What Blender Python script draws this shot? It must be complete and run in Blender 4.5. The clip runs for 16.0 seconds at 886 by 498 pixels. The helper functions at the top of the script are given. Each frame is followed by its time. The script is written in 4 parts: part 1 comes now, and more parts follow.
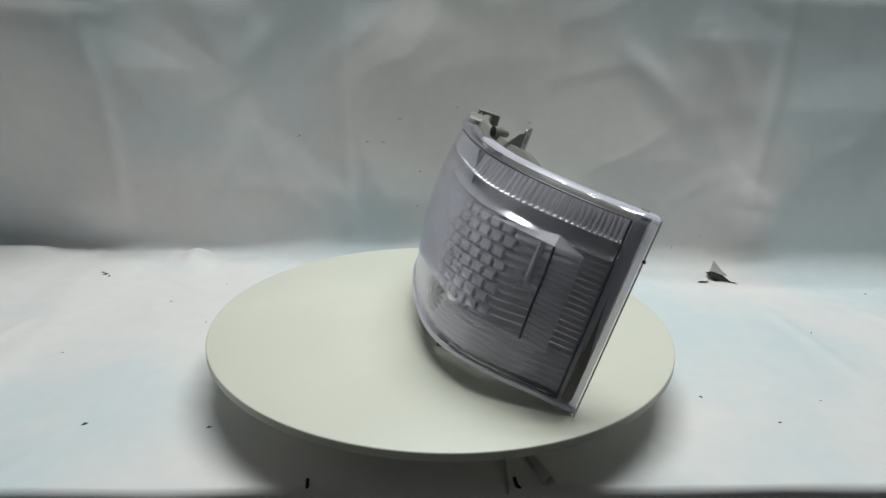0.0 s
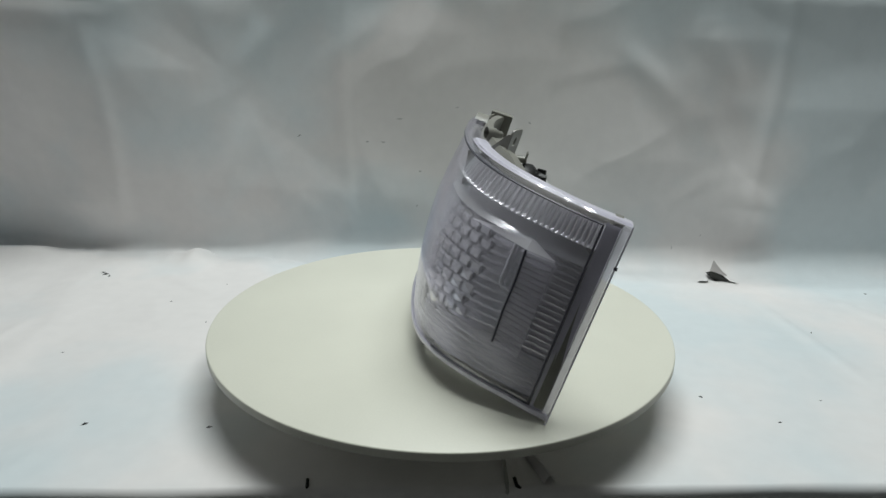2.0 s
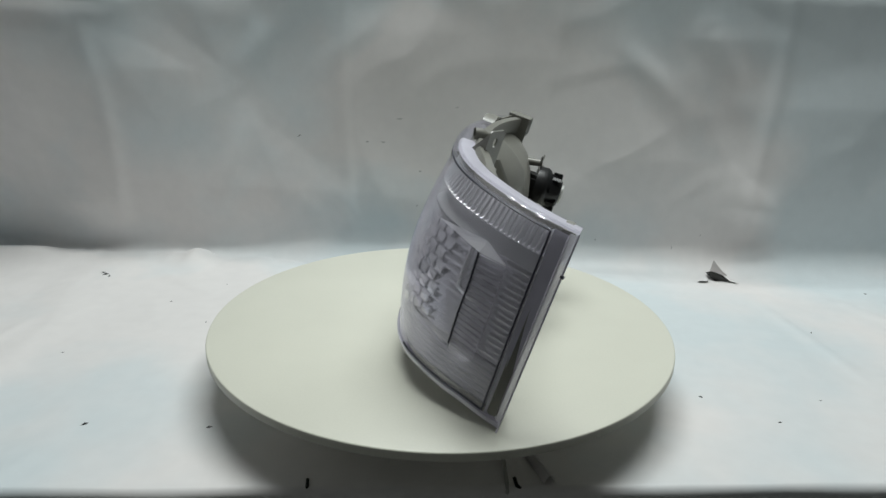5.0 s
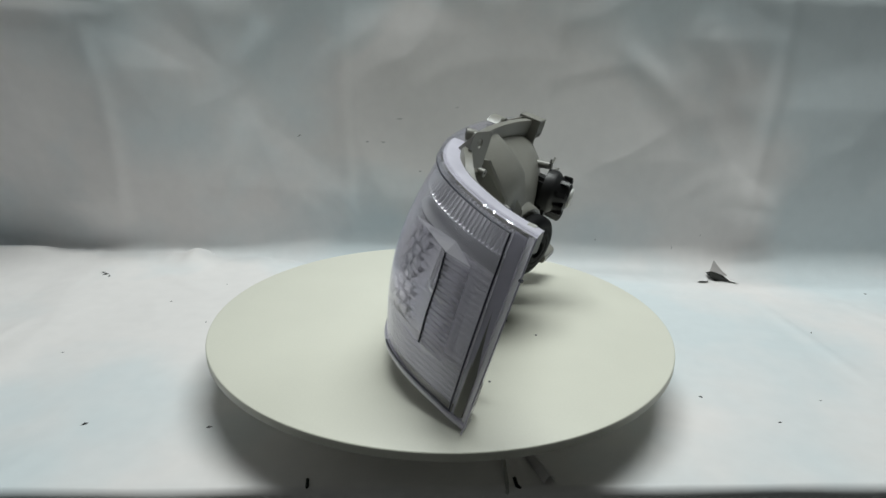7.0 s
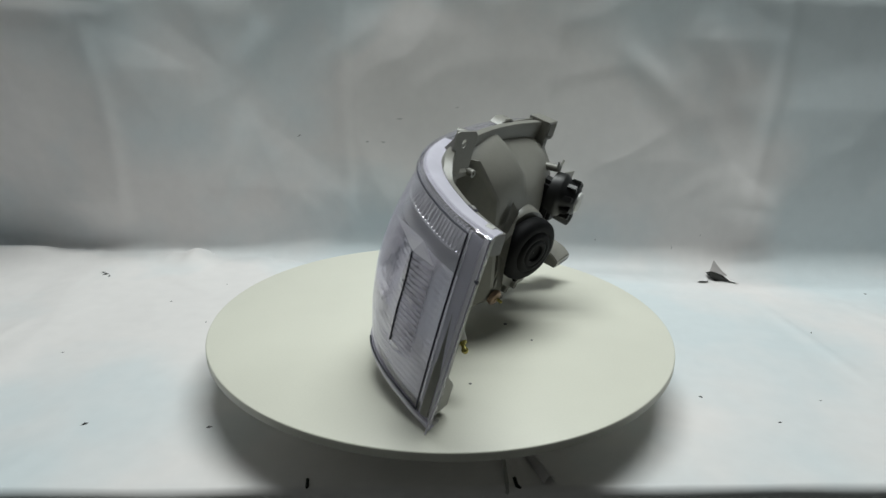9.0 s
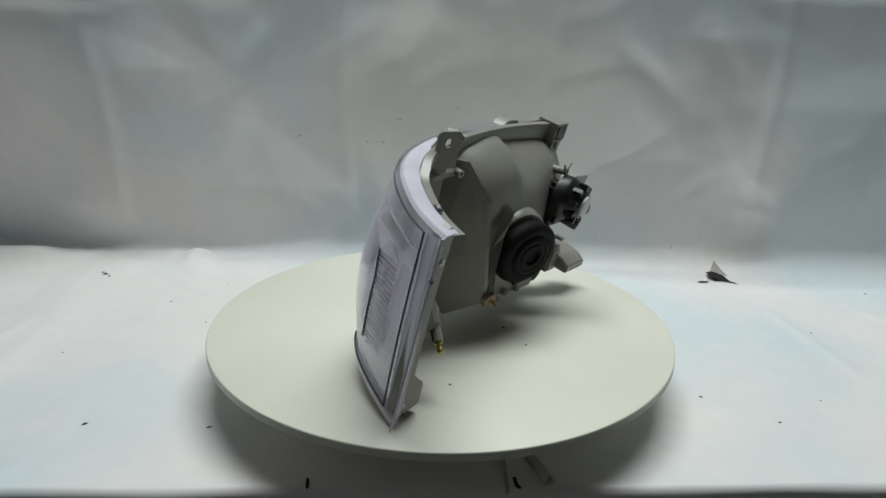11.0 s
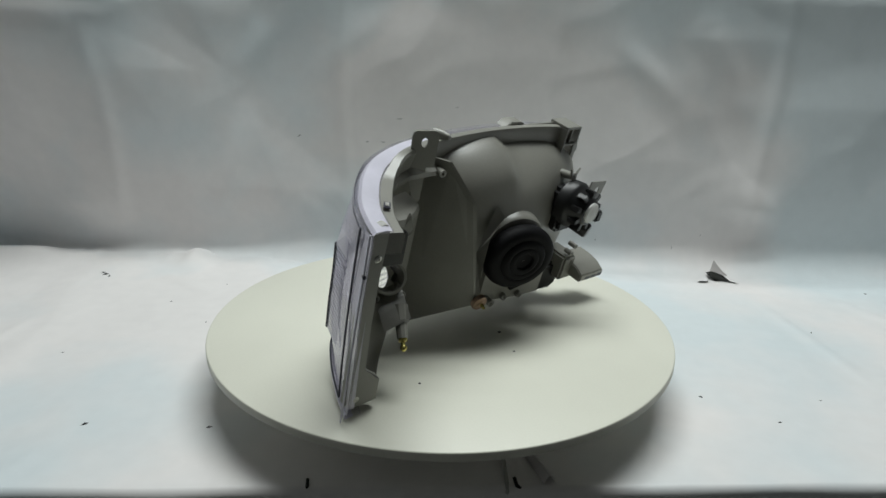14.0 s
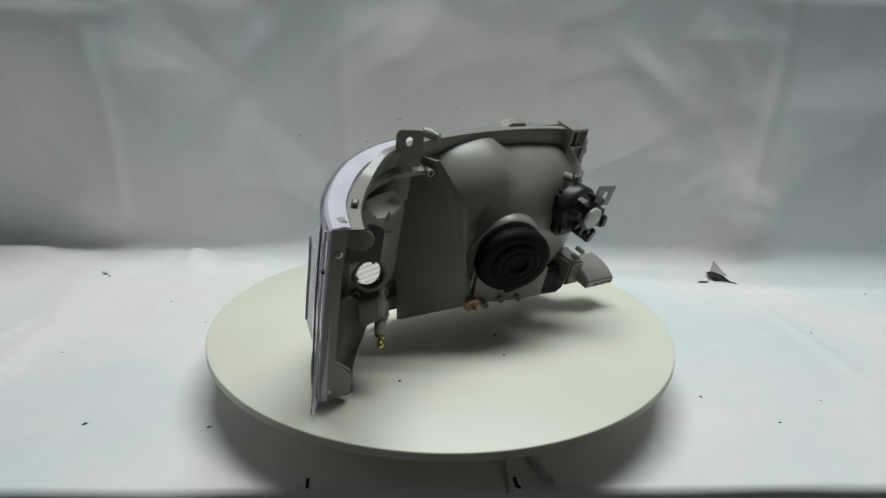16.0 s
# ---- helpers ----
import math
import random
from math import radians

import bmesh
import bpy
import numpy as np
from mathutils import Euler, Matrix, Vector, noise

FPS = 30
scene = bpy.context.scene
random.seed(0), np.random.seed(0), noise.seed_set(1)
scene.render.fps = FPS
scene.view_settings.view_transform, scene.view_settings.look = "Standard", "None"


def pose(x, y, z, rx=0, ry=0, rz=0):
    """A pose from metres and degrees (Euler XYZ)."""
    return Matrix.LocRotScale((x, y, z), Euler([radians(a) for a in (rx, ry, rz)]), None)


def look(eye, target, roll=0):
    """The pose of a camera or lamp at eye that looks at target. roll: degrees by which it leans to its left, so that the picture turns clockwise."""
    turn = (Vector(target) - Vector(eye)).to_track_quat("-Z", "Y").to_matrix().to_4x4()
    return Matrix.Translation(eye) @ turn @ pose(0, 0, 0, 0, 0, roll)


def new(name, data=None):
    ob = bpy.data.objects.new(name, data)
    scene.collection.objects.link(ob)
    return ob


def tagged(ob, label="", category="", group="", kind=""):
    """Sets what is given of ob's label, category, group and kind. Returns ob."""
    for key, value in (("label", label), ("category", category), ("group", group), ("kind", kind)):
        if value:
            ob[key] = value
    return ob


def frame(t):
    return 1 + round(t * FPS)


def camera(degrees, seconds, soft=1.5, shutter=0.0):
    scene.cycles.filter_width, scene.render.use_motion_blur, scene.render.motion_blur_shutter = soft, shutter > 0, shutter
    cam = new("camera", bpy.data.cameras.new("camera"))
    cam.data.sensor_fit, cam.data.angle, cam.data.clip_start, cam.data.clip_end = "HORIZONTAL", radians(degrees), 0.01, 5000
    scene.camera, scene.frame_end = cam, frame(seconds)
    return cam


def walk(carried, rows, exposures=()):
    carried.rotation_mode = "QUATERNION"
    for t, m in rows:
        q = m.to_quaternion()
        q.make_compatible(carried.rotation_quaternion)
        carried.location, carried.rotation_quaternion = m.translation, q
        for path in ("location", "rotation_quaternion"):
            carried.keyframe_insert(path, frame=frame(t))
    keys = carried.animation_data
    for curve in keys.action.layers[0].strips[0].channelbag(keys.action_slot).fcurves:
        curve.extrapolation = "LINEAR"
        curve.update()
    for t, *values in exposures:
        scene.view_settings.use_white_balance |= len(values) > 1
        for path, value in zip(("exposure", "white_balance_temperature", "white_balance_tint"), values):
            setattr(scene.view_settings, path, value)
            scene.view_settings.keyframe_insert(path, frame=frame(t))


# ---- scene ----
cam = camera(68.9, 16.0)
EYE = Vector((0.0, -0.746, 0.3355))
AIM = EYE + Vector((0.0003, 0.94987, -0.31263))
walk(cam, [(0.0, look(EYE, AIM, 1.353)), (16.0, look(EYE, AIM, 1.353))])

TABLE_Z = -0.07          # top of the sheet under the turntable
TURN_RATE = -3.56        # degrees a second, clockwise seen from above
DISC_R = 0.28
TIP = Vector((0.1243, -0.2215, 0.0015))   # where the lamp's lower corner touches the disc
TILT = 16.6

# ---- world and lights ----
world = bpy.data.worlds.new("world")
scene.world = world
world.use_nodes = True
world.node_tree.nodes["Background"].inputs[0].default_value = (0.75, 0.82, 0.9, 1)
world.node_tree.nodes["Background"].inputs[1].default_value = 0.05


def area_lamp(name, x, y, z, sx, sy, watts, colour, target):
    data = bpy.data.lights.new(name, "AREA")
    data.shape, data.size, data.size_y, data.energy, data.color = "RECTANGLE", sx, sy, watts, colour
    ob = new(name, data)
    ob.matrix_world = look((x, y, z), target)
    return ob


# three overhead tubes running along the backdrop
for tube_y, watts in ((0.06, 19.0), (0.34, 19.3), (0.62, 10.8)):
    area_lamp("tube_light", 0.22, tube_y, 2.2, 1.7, 0.08, watts, (0.94, 1.0, 0.985), (0.22, tube_y, 0.0))

scene.view_settings.exposure = 0.0


# ---- materials ----
def material(name, colour, rough=0.5, metal=0.0, vary=0.06, scale=6.0, bump=0.0, bump_scale=200.0, spec=0.5, second=None, coat=0.0, ramp_at=(0.35, 0.65)):
    """A surface with colour variation at two scales and fine relief, in object space."""
    m = bpy.data.materials.new(name)
    m.use_nodes = True
    nt = m.node_tree
    n, l = nt.nodes, nt.links
    b = n["Principled BSDF"]
    b.inputs["Roughness"].default_value = rough
    b.inputs["Metallic"].default_value = metal
    b.inputs["Specular IOR Level"].default_value = spec
    b.inputs["Coat Weight"].default_value = coat
    tc = n.new("ShaderNodeTexCoord")
    big = n.new("ShaderNodeTexNoise")
    big.inputs["Scale"].default_value = scale
    big.inputs["Detail"].default_value = 4
    fine = n.new("ShaderNodeTexNoise")
    fine.inputs["Scale"].default_value = bump_scale
    fine.inputs["Detail"].default_value = 3
    l.new(tc.outputs["Object"], big.inputs["Vector"])
    l.new(tc.outputs["Object"], fine.inputs["Vector"])
    ramp = n.new("ShaderNodeValToRGB")
    c0 = second or [max(0, c * (1 - vary)) for c in colour]
    c1 = colour if second else [min(1, c * (1 + vary)) for c in colour]
    ramp.color_ramp.elements[0].position, ramp.color_ramp.elements[1].position = ramp_at
    ramp.color_ramp.elements[0].color = (*c0, 1)
    ramp.color_ramp.elements[1].color = (*c1, 1)
    l.new(big.outputs["Fac"], ramp.inputs["Fac"])
    mix = n.new("ShaderNodeMix")
    mix.data_type, mix.blend_type = "RGBA", "MULTIPLY"
    mix.inputs["Factor"].default_value = min(1.0, vary * 2)
    l.new(ramp.outputs["Color"], mix.inputs["A"])
    l.new(fine.outputs["Fac"], mix.inputs["B"])
    l.new(mix.outputs["Result"], b.inputs["Base Color"])
    if bump:
        bp = n.new("ShaderNodeBump")
        bp.inputs["Strength"].default_value = bump
        bp.inputs["Distance"].default_value = 0.001
        l.new(fine.outputs["Fac"], bp.inputs["Height"])
        l.new(bp.outputs["Normal"], b.inputs["Normal"])
    return m


def clear_plastic(name, tint, rough=0.05, gloss=1.0, haze=0.03):
    """Thin clear plastic: tinted see-through with a Fresnel sheen."""
    m = bpy.data.materials.new(name)
    m.use_nodes = True
    n, l = m.node_tree.nodes, m.node_tree.links
    n.remove(n["Principled BSDF"])
    tr = n.new("ShaderNodeBsdfTransparent")
    tr.inputs[0].default_value = (*tint, 1)
    gl = n.new("ShaderNodeBsdfGlossy")
    gl.inputs["Roughness"].default_value = rough
    gl.inputs["Color"].default_value = (0.93, 0.92, 1.0, 1)
    lw = n.new("ShaderNodeLayerWeight")
    lw.inputs[0].default_value = 0.5
    fr = n.new("ShaderNodeMath")
    fr.operation = "POWER"
    fr.inputs[1].default_value = 4.0
    l.new(lw.outputs["Facing"], fr.inputs[0])
    base = n.new("ShaderNodeMath")
    base.operation = "MULTIPLY_ADD"
    base.inputs[1].default_value, base.inputs[2].default_value = 0.80, 0.035
    l.new(fr.outputs[0], base.inputs[0])
    tc = n.new("ShaderNodeTexCoord")
    nz = n.new("ShaderNodeTexNoise")
    nz.inputs["Scale"].default_value = 60
    bp = n.new("ShaderNodeBump")
    bp.inputs["Strength"].default_value = 0.08
    bp.inputs["Distance"].default_value = 0.002
    l.new(tc.outputs["Object"], nz.inputs["Vector"])
    l.new(nz.outputs["Fac"], bp.inputs["Height"])
    l.new(bp.outputs["Normal"], gl.inputs["Normal"])
    mul = n.new("ShaderNodeMath")
    mul.operation = "MULTIPLY"
    mul.inputs[1].default_value = gloss
    mx = n.new("ShaderNodeMixShader")
    l.new(base.outputs[0], mul.inputs[0])
    l.new(mul.outputs[0], mx.inputs[0])
    l.new(tr.outputs[0], mx.inputs[1])
    l.new(gl.outputs[0], mx.inputs[2])
    # a little haze in the plastic
    df = n.new("ShaderNodeBsdfDiffuse")
    df.inputs[0].default_value = (0.84, 0.83, 0.87, 1)
    tl = n.new("ShaderNodeBsdfTranslucent")
    tl.inputs[0].default_value = (0.84, 0.83, 0.87, 1)
    both = n.new("ShaderNodeMixShader")
    l.new(df.outputs[0], both.inputs[1])
    l.new(tl.outputs[0], both.inputs[2])
    hz = n.new("ShaderNodeMixShader")
    hz.inputs[0].default_value = haze
    l.new(mx.outputs[0], hz.inputs[1])
    l.new(both.outputs[0], hz.inputs[2])
    l.new(hz.outputs[0], n["Material Output"].inputs[0])
    return m


def frosted_plastic(name, colour, rough, through_light):
    """Frosted, partly see-through plastic."""
    m = material(name, colour, rough, vary=0.05, scale=25, bump=0.05, bump_scale=150)
    m.node_tree.nodes["Principled BSDF"].inputs["Transmission Weight"].default_value = through_light
    return m


M_SHEET = material("white_sheet", (0.82, 0.795, 0.785), 0.45, vary=0.04, scale=2.1, bump=0.22, bump_scale=45, second=(0.69, 0.75, 0.772), ramp_at=(0.43, 0.57))
M_DISC = material("cream_laminate", (0.76, 0.755, 0.655), 0.42, vary=0.03, scale=5, bump=0.03, bump_scale=400)
M_DISC_EDGE = material("cream_edge", (0.76, 0.75, 0.66), 0.5, vary=0.05, scale=20)
M_BASE = material("dark_base", (0.03, 0.03, 0.03), 0.5)
M_TABLE = material("dark_table", (0.30, 0.27, 0.24), 0.6, vary=0.2, scale=10, bump=0.2)
M_WALL = material("grey_wall", (0.16, 0.16, 0.155), 0.8, vary=0.08, scale=2, bump=0.2, bump_scale=120)
# assumed pale surfaces out of view, added to bounce light into the lens
M_BOUNCE_WALL = material("bounce_wall", (0.66, 0.66, 0.67), 0.8, vary=0.06, scale=2, bump=0.2, bump_scale=120)
M_BOUNCE_CEILING = material("bounce_ceiling", (0.70, 0.70, 0.69), 0.8, vary=0.06, scale=2, bump=0.2, bump_scale=120)
M_FLOOR = material("grey_floor", (0.20, 0.20, 0.195), 0.6, vary=0.1, scale=3, bump=0.1)
M_LENS = clear_plastic("clear_lens", (0.965, 0.96, 0.975), haze=0.05)
M_RIM_LENS = frosted_plastic("lens_rim", (0.70, 0.68, 0.78), 0.32, 0.08)
M_RETURN = clear_plastic("hazy_return", (0.90, 0.89, 0.93), 0.12, 1.0, 0.36)
M_SILVER = material("silvered_reflector", (0.94, 0.93, 0.955), 0.17, 0.78, vary=0.03, scale=30)
# paler copy of the silvering: reflected light on ribs, foot and divider painted in
M_LIT_SILVER = material("lit_silvering", (0.96, 0.955, 0.975), 0.17, 0.66, vary=0.03, scale=30)
M_EDGE = clear_plastic("hazy_edge", (0.93, 0.92, 0.96), 0.12, 1.0, 0.62)
M_FLUTE = clear_plastic("moulded_flutes", (0.95, 0.945, 0.965), 0.10, 1.0, 0.26)
# strong white haze stands for the glint on the box's top facets
M_GLINT_FACET = clear_plastic("glint_facet", (0.88, 0.87, 0.90), 0.15, 1.0, 0.60)
M_SEAM = material("dark_seam", (0.05, 0.05, 0.07), 0.35)
M_HOUSING = material("grey_housing_plastic", (0.245, 0.239, 0.211), 0.38, vary=0.07, scale=18, bump=0.08, bump_scale=500, spec=0.8)
M_STEEL = material("zinc_steel", (0.60, 0.59, 0.56), 0.32, 0.7, vary=0.08, scale=40, bump=0.05)
M_RUBBER = material("black_rubber", (0.009, 0.009, 0.010), 0.6, vary=0.2, scale=40, bump=0.06, bump_scale=300, spec=0.1)
M_BLACK = material("black_plastic", (0.012, 0.012, 0.013), 0.42, vary=0.2, scale=60)
M_WHITE = material("white_plug", (0.72, 0.72, 0.70), 0.4)
M_COPPER = material("copper_washer", (0.52, 0.36, 0.26), 0.38, 0.7, vary=0.15, scale=80)
M_BRASS = material("yellow_zinc", (0.62, 0.54, 0.18), 0.25, 0.9, vary=0.2, scale=90)
M_TEAR = material("tear_gap", (0.02, 0.02, 0.018), 0.9)
M_LEAD = material("grey_lead", (0.42, 0.41, 0.38), 0.5)
M_CRUMB = material("dark_crumb", (0.06, 0.06, 0.06), 0.8)


# ---- builders ----
def part(name, bm, mat, parent=None, label="", smooth=True):
    bm.normal_update()
    me = bpy.data.meshes.new(name)
    bm.to_mesh(me)
    bm.free()
    if mat:
        me.materials.append(mat)
    for p in me.polygons:
        p.use_smooth = smooth
    if smooth and len(me.polygons) < 1500:
        me.set_sharp_from_angle(angle=radians(42))
    ob = new(name, me)
    ob.parent = parent
    if label:
        ob["label"] = label
    return ob


def sharp(ob, degrees=40):
    ob.data.set_sharp_from_angle(angle=radians(degrees))
    return ob


def grid_bm(rows, close_u=False):
    """A skin over rows of points."""
    bm = bmesh.new()
    vs = [[bm.verts.new(p) for p in r] for r in rows]
    for a, b in zip(vs, vs[1:]):
        n = len(a)
        for i in range(n if close_u else n - 1):
            bm.faces.new((a[i], a[(i + 1) % n], b[(i + 1) % n], b[i]))
    return bm


def box_bm(x0, x1, y0, y1, z0, z1, bevel=0.0, bm=None):
    own = bm is None
    bm = bm or bmesh.new()
    v = [bm.verts.new((x, y, z)) for x in (x0, x1) for y in (y0, y1) for z in (z0, z1)]
    fs = [bm.faces.new([v[i] for i in q]) for q in ((0, 1, 3, 2), (4, 6, 7, 5), (0, 4, 5, 1), (2, 3, 7, 6), (0, 2, 6, 4), (1, 5, 7, 3))]
    if bevel and own:
        bmesh.ops.bevel(bm, geom=list(bm.edges), offset=bevel, segments=2, affect="EDGES")
    return bm


def lathe_bm(profile, n=40, cap=True):
    """Turned about local z: profile of (radius, z)."""
    rows = [[(r * math.cos(2 * math.pi * i / n), r * math.sin(2 * math.pi * i / n), z) for i in range(n)] for r, z in profile]
    bm = grid_bm(rows, True)
    if cap:
        bm.verts.ensure_lookup_table()
        for k in (0, len(rows) - 1):
            if profile[k][0] > 1e-6:
                bm.faces.new(bm.verts[k * n:(k + 1) * n])
    bmesh.ops.recalc_face_normals(bm, faces=bm.faces)
    return bm


def prism_bm(outline, depth, axis_pose, bevel=0.0, hole=None):
    """A plate: outline in local xy, extruded along local z by depth, then posed. hole: (x, y, rx, ry)."""
    bm = bmesh.new()
    if hole:
        hx, hy, rx, ry = hole
        n = 20
        turns = sorted([2 * math.pi * i / n for i in range(n)] + [math.atan2(y - hy, x - hx) % (2 * math.pi) for x, y in outline])
        n = len(turns)
        ring = [(hx + rx * math.cos(a), hy + rx * math.sin(a)) for a in turns]
        out = []
        for x, y in ring:               # cast each hole vertex out to the outline
            dx, dy = x - hx, y - hy
            best = 1e9
            for (ax, ay), (bx, by) in zip(outline, outline[1:] + outline[:1]):
                ex, ey = bx - ax, by - ay
                den = dx * ey - dy * ex
                if abs(den) > 1e-12:
                    t = ((ax - hx) * ey - (ay - hy) * ex) / den
                    k = ((ax - hx) * dy - (ay - hy) * dx) / den
                    if t > 0 and -1e-6 <= k <= 1 + 1e-6:
                        best = min(best, t)
            out.append((hx + dx * best, hy + dy * best))
        ring = [(x, hy + (y - hy) * ry / rx) for x, y in ring]
        a = [[bm.verts.new((x, y, z)) for x, y in out] for z in (0, depth)]
        b = [[bm.verts.new((x, y, z)) for x, y in ring] for z in (0, depth)]
        for i in range(n):
            j = (i + 1) % n
            bm.faces.new((a[0][i], b[0][i], b[0][j], a[0][j]))
            bm.faces.new((a[1][i], a[1][j], b[1][j], b[1][i]))
            bm.faces.new((a[0][i], a[0][j], a[1][j], a[1][i]))
            bm.faces.new((b[0][i], b[1][i], b[1][j], b[0][j]))
    else:
        lo = [bm.verts.new((x, y, 0)) for x, y in outline]
        hi = [bm.verts.new((x, y, depth)) for x, y in outline]
        bm.faces.new(lo[::-1])
        bm.faces.new(hi)
        n = len(lo)
        for i in range(n):
            bm.faces.new((lo[i], lo[(i + 1) % n], hi[(i + 1) % n], hi[i]))
        if bevel:
            bmesh.ops.bevel(bm, geom=list(bm.edges), offset=bevel, segments=2, affect="EDGES")
    bmesh.ops.recalc_face_normals(bm, faces=bm.faces)
    bm.transform(axis_pose)
    return bm


def axes(origin, xdir, ydir):
    """A pose whose x runs along xdir and whose y leans towards ydir."""
    x = Vector(xdir).normalized()
    z = x.cross(Vector(ydir)).normalized()
    y = z.cross(x)
    m = Matrix((x, y, z)).transposed().to_4x4()
    m.translation = Vector(origin)
    return m


def tube_bm(points, radius, n=8):
    pts = [Vector(p) for p in points]
    rows = []
    for i, p in enumerate(pts):
        d = (pts[min(i + 1, len(pts) - 1)] - pts[max(i - 1, 0)]).normalized()
        a = d.cross(Vector((0.3, 0.2, 0.93))).normalized()
        b = d.cross(a)
        rows.append([p + radius * (math.cos(2 * math.pi * k / n) * a + math.sin(2 * math.pi * k / n) * b) for k in range(n)])
    bm = grid_bm(rows, True)
    bm.verts.ensure_lookup_table()
    bm.faces.new(bm.verts[:n])
    bm.faces.new(bm.verts[-n:])
    bmesh.ops.recalc_face_normals(bm, faces=bm.faces)
    return bm


def spline(pts, t):
    """Catmull-Rom through pts, t from 0 to 1."""
    n = len(pts) - 1
    k = min(int(t * n), n - 1)
    f = t * n - k
    p = [pts[max(0, min(n, k + d))] for d in (-1, 0, 1, 2)]
    return [0.5 * (2 * b + (c - a) * f + (2 * a - 5 * b + 4 * c - d) * f * f + (3 * b - a - 3 * c + d) * f ** 3) for a, b, c, d in zip(*p)]


# ---- the setting ----
def smoothstep(a, b, x):
    t = max(0.0, min(1.0, (x - a) / (b - a)))
    return t * t * (3 - 2 * t)


def front_edge(x):
    return -0.233 + 0.045 * x + 0.003 * noise.noise((x * 9, 3.1, 0))


def back_line(x):
    return 0.425 - 0.035 * x


CREASES = [(0.52, 0.26, 0.55, -0.02, 0.003), (0.66, 0.28, 0.74, 0.10, 0.0025), (-0.42, -0.25, -0.40, -0.16, 0.003), (-0.46, 0.20, -0.38, 0.06, 0.0025), (-0.60, 0.12, -0.62, -0.05, 0.0025), (-0.50, 0.33, -0.36, 0.22, 0.002), (0.36, -0.06, 0.44, -0.20, 0.002)]


def wrinkle(x, y):
    """Height of the folds in the sheet lying on the table."""
    h = 0.004 * noise.noise((x * 5, y * 5, 0.3)) + 0.0018 * noise.noise((x * 14, y * 14, 4.7))
    ridge = 1 - abs(noise.noise((x * 4 + 1.3, y * 3 - 0.7, 8.2)))
    for x0, y0, x1, y1, size in CREASES:
        dx, dy = x1 - x0, y1 - y0
        t = max(0.0, min(1.0, ((x - x0) * dx + (y - y0) * dy) / (dx * dx + dy * dy)))
        h += size * math.sin(math.pi * (0.1 + 0.8 * t)) * math.exp(-(math.hypot(x - x0 - t * dx, y - y0 - t * dy) / 0.011) ** 2)
    return h + 0.004 * max(0.0, ridge - 0.75) / 0.25 - 0.004


FOLDS = [(-0.36, 0.19, -0.43, 0.02, 0.007, 0.022), (-0.20, 0.06, -0.14, -0.02, 0.006, 0.014), (0.50, 0.09, 0.64, 0.02, 0.008, 0.03), (0.45, 0.36, 0.54, 0.20, 0.006, 0.022),
         (-0.75, 0.385, -0.54, 0.378, 0.014, 0.013), (-0.75, 0.30, -0.70, 0.16, 0.007, 0.018), (0.30, 0.33, 0.42, 0.22, 0.004, 0.02), (-0.30, 0.36, -0.38, 0.26, 0.004, 0.02)]


# flat-sided crumples in the hanging sheet: x, z, half width, half height, how far they stand out
PEAKS = [(-0.30, 0.06, 0.15, 0.14, 0.0070), (0.54, 0.05, 0.08, 0.09, 0.0070), (0.49, 0.34, 0.10, 0.10, 0.0060), (0.70, 0.23, 0.11, 0.20, 0.0080), (-0.73, 0.33, 0.10, 0.15, 0.0100), (-0.56, 0.27, 0.12, 0.09, 0.0060),
         (-0.085, 0.34, 0.12, 0.16, 0.0035), (0.12, 0.30, 0.10, 0.14, 0.0035), (-0.236, 0.00, 0.09, 0.06, 0.0060), (-0.66, 0.03, 0.10, 0.09, 0.0070), (0.36, 0.13, 0.10, 0.12, 0.0050), (0.62, 0.40, 0.13, 0.08, 0.0070), (-0.44, 0.38, 0.10, 0.10, 0.0050)]


def drape(x, z):
    """How far the hanging sheet stands out towards the camera."""
    d = 0.020 * noise.noise((x * 2.6, z * 1.6, 1.1)) + 0.006 * noise.noise((x * 7, z * 5, 2.2))
    ridge = 1 - abs(noise.noise((x * 3.1 + z * 1.1, z * 2.3 - x * 0.6, 5.5)))
    fine = 1 - abs(noise.noise((x * 5.3 - z * 3.1 + 2.0, z * 4.7 + x * 1.9, 9.1)))
    for fold_x, size in ((-0.173, 0.0035), (-0.61, 0.004), (0.19, 0.002), (0.565, 0.003)):
        d += size * math.exp(-((x - fold_x - 0.012 * math.sin(z * 8 + fold_x * 20)) / 0.014) ** 2)
    for x0, z0, x1, z1, size, wide in FOLDS:
        dx, dz = x1 - x0, z1 - z0
        t = max(0.0, min(1.0, ((x - x0) * dx + (z - z0) * dz) / (dx * dx + dz * dz)))
        d += size * math.sin(math.pi * (0.08 + 0.84 * t)) * math.exp(-(math.hypot(x - x0 - t * dx, z - z0 - t * dz) / wide) ** 2)
    for x0, z0, rx, rz, size in PEAKS:
        d += size * max(0.0, 1 - abs((x - x0) / rx + 0.4 * (z - z0) / rz) - abs((z - z0) / rz))
    return d + 0.006 * max(0.0, ridge - 0.7) / 0.3 + 0.0010 * max(0.0, fine - 0.8) / 0.2


